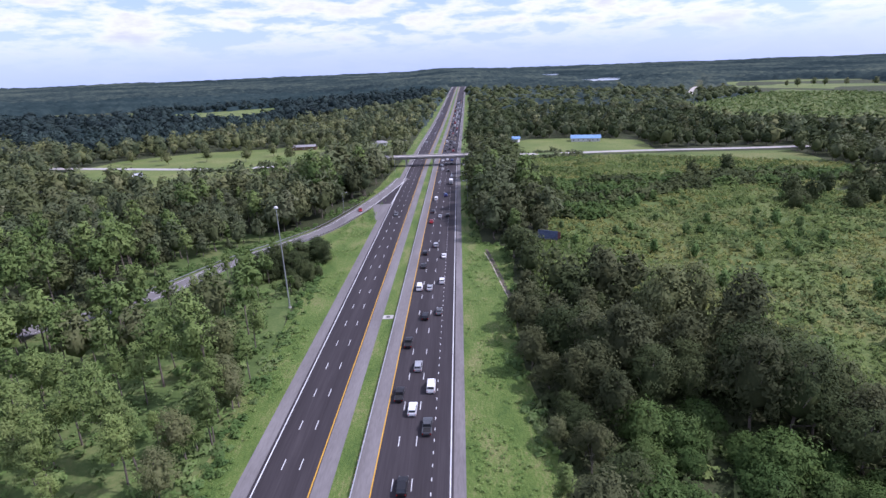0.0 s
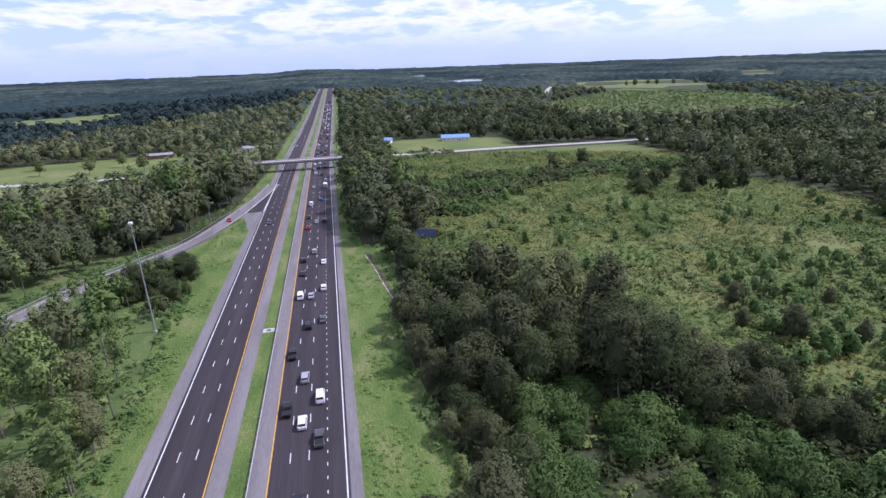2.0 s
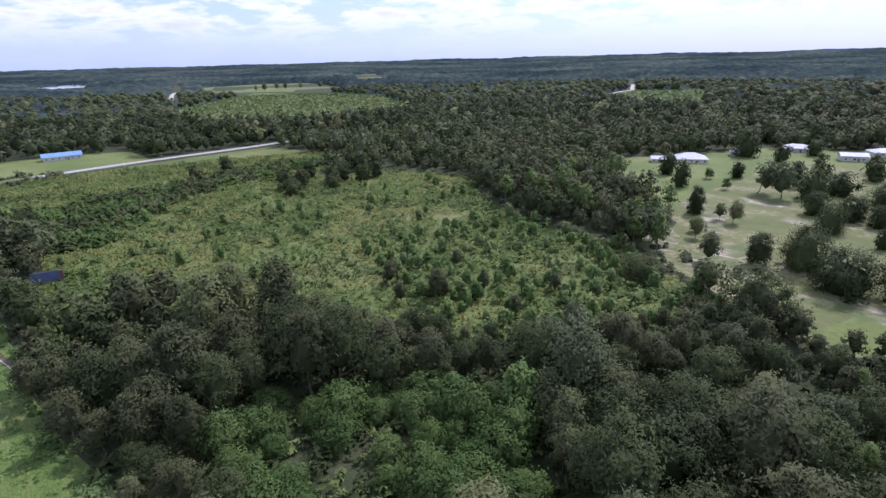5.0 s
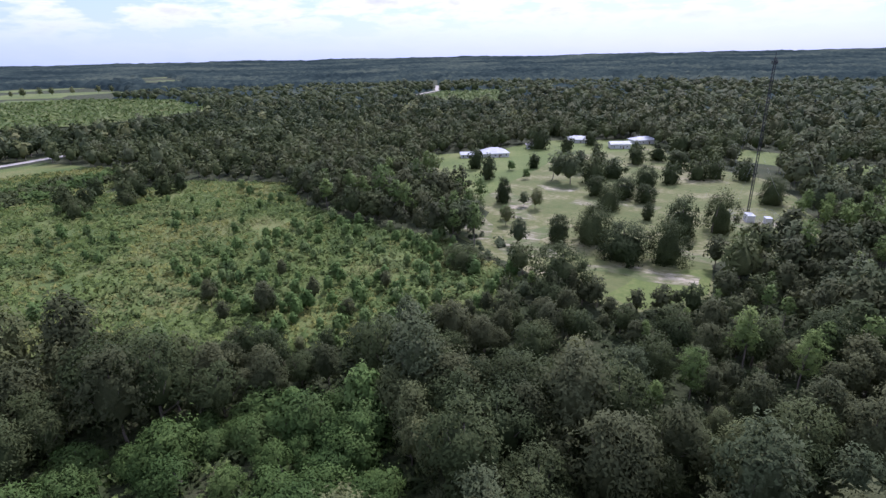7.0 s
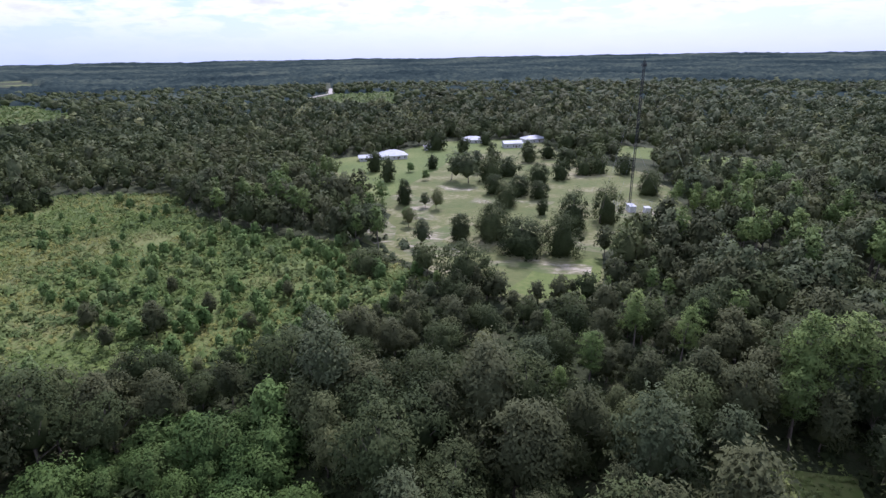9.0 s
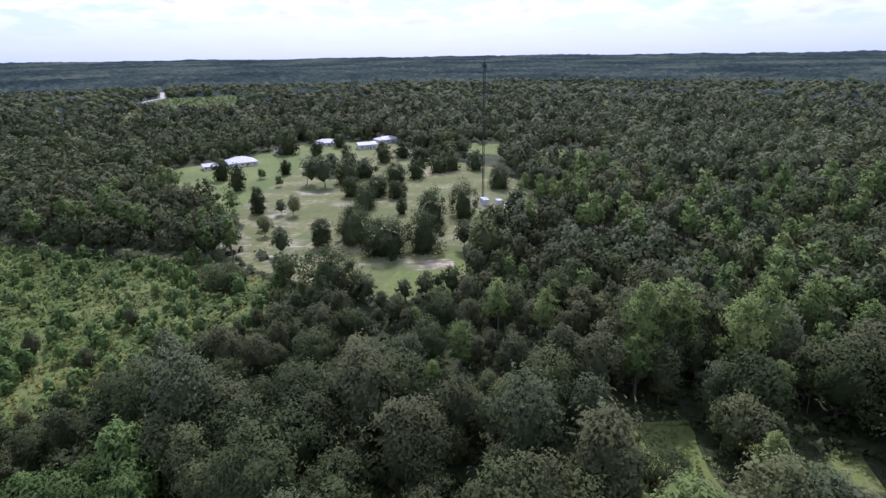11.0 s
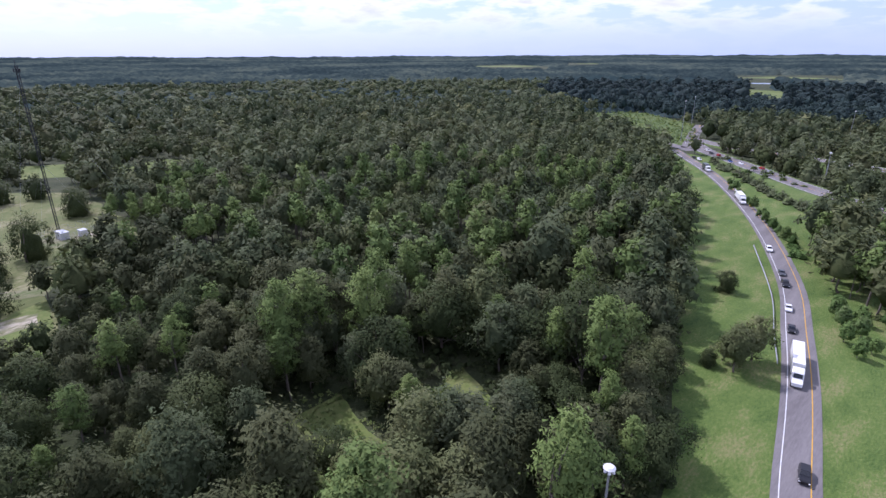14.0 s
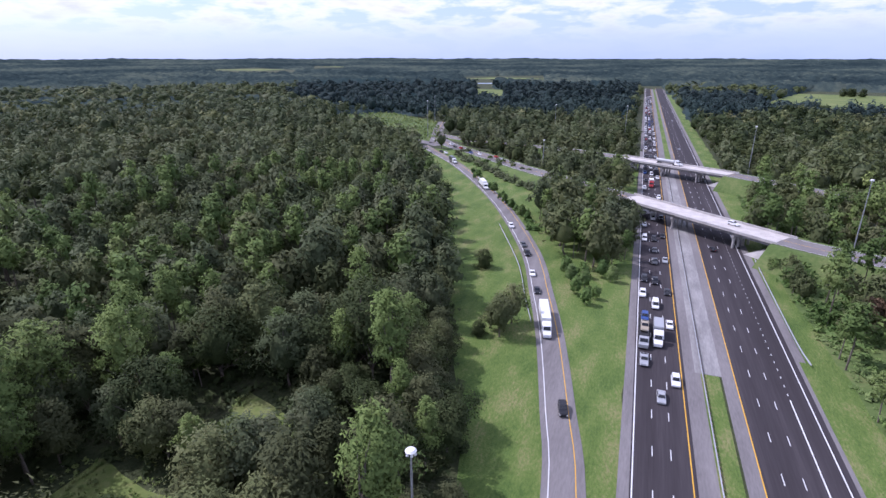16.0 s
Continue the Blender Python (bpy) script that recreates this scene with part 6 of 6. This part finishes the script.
# ---- buildings ----
def build_house(x, y, turn, w, d, wall_h, roof_h, roof, label, hip=True, name="house", eave=0.8, windows=3, wall="siding"):
    t = thing(name, label, "house" if name == "house" else "building", "buildings", at=pose(x, y, 0, 0, 0, turn))
    hw, hd, th = w / 2, d / 2, 0.2
    for lo, hi in (((-hw, -hd, 0), (hw, -hd + th, wall_h)), ((-hw, hd - th, 0), (hw, hd, wall_h)), ((-hw, -hd + th, 0), (-hw + th, hd - th, wall_h)), ((hw - th, -hd + th, 0), (hw, hd - th, wall_h))):
        part("wall", box(lo, hi), M[wall], t)
    bm = bmesh.new()
    e = eave
    r = hw - (hd if hip else -e)
    pts = [(-hw - e, -hd - e, wall_h), (hw + e, -hd - e, wall_h), (hw + e, hd + e, wall_h), (-hw - e, hd + e, wall_h), (-r, 0, wall_h + roof_h), (r, 0, wall_h + roof_h)]
    vs = [bm.verts.new(p) for p in pts]
    for f in ((0, 1, 5, 4), (1, 2, 5), (2, 3, 4, 5), (3, 0, 4), (3, 2, 1, 0)):
        bm.faces.new([vs[i] for i in f])
    part("roof", bm, M[roof], t)
    if roof != "grey_roof":
        n = int(w / 0.9)
        seam = bmesh.new()
        for k in range(1, n):
            sx = -hw - e + k * (w + 2 * e) / n
            if abs(sx) < r:
                for s in (-1, 1):
                    add_rod(seam, (sx, s * (hd + e), wall_h + 0.03), (sx, 0, wall_h + roof_h + 0.03), 0.03, sides=4)
        part("roof_seams", seam, M[roof], t)
    for s in (-1, 1):
        for k in range(windows):
            wx = -hw + (k + 0.5) * w / windows
            fr = part("window", box((wx - 0.65, s * (hd + 0.01) - 0.05, 0.95), (wx + 0.65, s * (hd + 0.01) + 0.05, 2.15), 0.01), M["white_panel"], t)
            part("pane", box((wx - 0.55, s * (hd + 0.06) - 0.015, 1.05), (wx + 0.55, s * (hd + 0.06) + 0.015, 2.05)), M["glass"], fr)
    part("door", box((-0.5 + hw * 0.3, -hd - 0.05, 0), (0.5 + hw * 0.3, -hd + 0.02, 2.05), 0.01), M["brown_wood"], t)
    return t


build_house(122, 534, -10, 27, 11, 3.2, 2.6, "blue_roof", "long low building with a bright blue metal roof", hip=False, name="building", windows=6)
build_house(53, 543, -20, 11, 9, 3.4, 2.2, "blue_roof", "small building with a blue metal gable roof", hip=False, name="building")
build_house(388, 119, -62, 20, 15, 3.0, 3.4, "white_roof", "sprawling house under a pale metal hip roof", windows=5)
build_house(376, 136, -65, 9, 8, 2.6, 1.6, "white_roof", "low outbuilding with a pale metal roof", hip=False, name="building")
build_house(470, 70, -80, 18, 11, 3.0, 2.6, "white_roof", "single storey house with a pale roof", windows=4)
build_house(449, 34, -70, 15, 9, 3.6, 1.8, "white_roof", "white metal barn beside the lawn", hip=False, name="building")
build_house(480, 18, -60, 20, 12, 3.2, 2.4, "white_roof", "white roofed house at the forest edge", windows=4)
build_house(430, 98, -70, 12, 8, 3.0, 2.2, "grey_roof", "grey shingled house among trees", windows=3)
build_house(-249, 398, 30, 11, 8, 3.4, 2.0, "white_roof", "white metal barn between trees", hip=False, name="building")
build_house(-157, 541, 5, 24, 9, 3.2, 1.6, "grey_roof", "long low brown shed beside a pasture", hip=False, name="building", wall="brown_wood")
build_house(-82, 552, 10, 14, 8, 3.0, 2.0, "grey_roof", "small grey roofed house near the overpass")


def build_tower():
    """A slender lattice mast with guy wires."""
    x, y, h = 272.0, -38.3, 70.5
    t = thing("radio_tower", "slender dark lattice radio mast held by guy wires", "tower", at=pose(x, y, 0))
    legs = [(0.55 * math.cos(a), 0.55 * math.sin(a)) for a in (0.5, 0.5 + 2.094, 0.5 + 4.189)]
    for lx, ly in legs:
        part("leg", add_rod(bmesh.new(), (lx, ly, -0.1), (lx, ly, h - 2), 0.15, sides=6), M["dark_metal"], t)
    br = bmesh.new()
    n = 40
    for k in range(n):
        z0, z1 = k * (h - 2) / n, (k + 1) * (h - 2) / n
        for i in range(3):
            a, b = legs[i], legs[(i + 1) % 3]
            add_rod(br, (*a, z0), (*b, z1), 0.07, sides=4)
    part("bracing", br, M["dark_metal"], t)
    part("antenna", add_rod(bmesh.new(), (0, 0, h - 2), (0, 0, h), 0.12, sides=6), M["dark_metal"], t)
    for k in range(6):
        a = k * 1.047
        part("panel_antenna", box((1.1 * math.cos(a) - 0.15, 1.1 * math.sin(a) - 0.15, h - 4.6), (1.1 * math.cos(a) + 0.15, 1.1 * math.sin(a) + 0.15, h - 3.2), 0.03), M["dark_metal"], t)
    for z in (30.0, 62.0):
        for k in range(3):
            a = 0.5 + k * 2.094
            part("guy_wire", add_rod(bmesh.new(), (0.4 * math.cos(a), 0.4 * math.sin(a), z), (z * 0.55 * math.cos(a), z * 0.55 * math.sin(a), 0.0), 0.018, sides=4), M["steel"], t)


build_tower()


def build_cabin(x, y, turn, w, d, h, label):
    t = thing("equipment_cabin", label, "cabin", at=pose(x, y, 0, 0, 0, turn))
    part("shell", box((-w / 2, -d / 2, 0.15), (w / 2, d / 2, h), 0.03), M["siding"], t)
    part("roof", box((-w / 2 - 0.15, -d / 2 - 0.15, h + 0.002), (w / 2 + 0.15, d / 2 + 0.15, h + 0.18), 0.02), M["white_roof"], t)
    part("door", box((-w / 4 - 0.45, -d / 2 - 0.04, 0.2), (-w / 4 + 0.45, -d / 2 + 0.01, 2.2), 0.01), M["dark_metal"], t)
    part("base", box((-w / 2 - 0.3, -d / 2 - 0.3, -0.05), (w / 2 + 0.3, d / 2 + 0.3, 0.15)), M["concrete"], t)


build_cabin(263, -38, 10, 6, 3, 2.9, "pale equipment cabin at the foot of the mast")
build_cabin(261, -45, 10, 3.5, 2.5, 2.6, "small white equipment cabin beside the mast")


def build_fence():
    t = thing("fence", "chain link compound fence with steel posts", "fence", at=pose(269, -41, 0, 0, 0, 8))
    c = [(-8, -9), (8, -9), (8, 9), (-8, 9)]
    for (ax, ay), (bx, by) in zip(c, c[1:] + c[:1]):
        for k in range(6):
            px, py = ax + (bx - ax) * k / 6, ay + (by - ay) * k / 6
            part("post", add_rod(bmesh.new(), (px, py, -0.1), (px, py, 2.2), 0.05, sides=6), M["steel"], t)
        for z in (0.1, 0.8, 1.5, 2.15):
            part("rail", add_rod(bmesh.new(), (ax, ay, z), (bx, by, z), 0.025, sides=4), M["steel"], t)


build_fence()

# drain inlet, ditch and worn tracks
inlet = thing("drain_inlet", "pale concrete drain inlet set in the median grass", "drain", at=pose(-23.7, 149.5, 0))
part("slab", box((-1.6, -1.3, -0.05), (1.6, 1.3, 0.16), 0.04), M["concrete"], inlet)
part("grate", box((-0.6, -0.5, 0.161), (0.6, 0.5, 0.19)), M["dark_metal"], inlet)
tagged(strip("ditch", [(9.5, 212), (11.5, 196), (13.6, 176), (16.4, 154), (17.5, 147)], -0.7, 0.7, 0.06, M["mud"], 4.0), "narrow muddy ditch beside the grass verge", "ditch", kind="structure")
tagged(strip("ditch_bank", [(8.6, 208), (10.6, 195), (12.6, 176), (15.4, 154)], -0.25, 0.1, 0.09, M["sand"], 4.0), "pale sandy edge of the ditch", "ditch", kind="structure")


def build_palm(x, y, h):
    t = thing("palm_tree", "cabbage palm with a round head of drooping fronds", "tree", "palms", at=pose(x, y, 0, 0, 0, 40 * h))
    part("trunk", add_rod(bmesh.new(), (0, 0, -0.1), (0.15, 0, h), 0.2, 0.16, sides=8), M["bark"], t)
    rng = np.random.default_rng(int(h * 100))
    tris = []
    for k in range(22):
        a, up = k * 2.4, rng.uniform(-0.5, 0.95)
        d = np.array([math.cos(a) * math.cos(up), math.sin(a) * math.cos(up), math.sin(up)])
        side = np.array([-math.sin(a), math.cos(a), 0])
        p = np.array([0.15, 0, h])
        for j in range(5):
            v = d + side * (j - 2) * 0.22
            tip = p + v * rng.uniform(1.8, 2.5) - (0, 0, 0.5)
            mid = p + v * 1.1
            tris.append((p + d * 0.4, mid + side * 0.2, tip))
            tris.append((p + d * 0.4, tip, mid - side * 0.2))
    o = new("crown", tri_mesh("crown", np.array(tris), M["leaf_pine"]))
    o.parent = t


for x, y, h in ((-59.5, 168.6, 6.0), (-54.5, 88, 5.0), (-53, 91, 6.0), (-56, 86, 4.0), (-52.5, 104, 5.5), (-54, 107, 4.6), (99, -342, 4.5), (97, -370, 5), (96, -356, 5), (88, -357, 5.5), (85, -349, 5), (85, -360, 5), (75, -346, 5), (78, -356, 5.5), (67, -336, 5), (62, -333, 5)):
    build_palm(x, y, h)
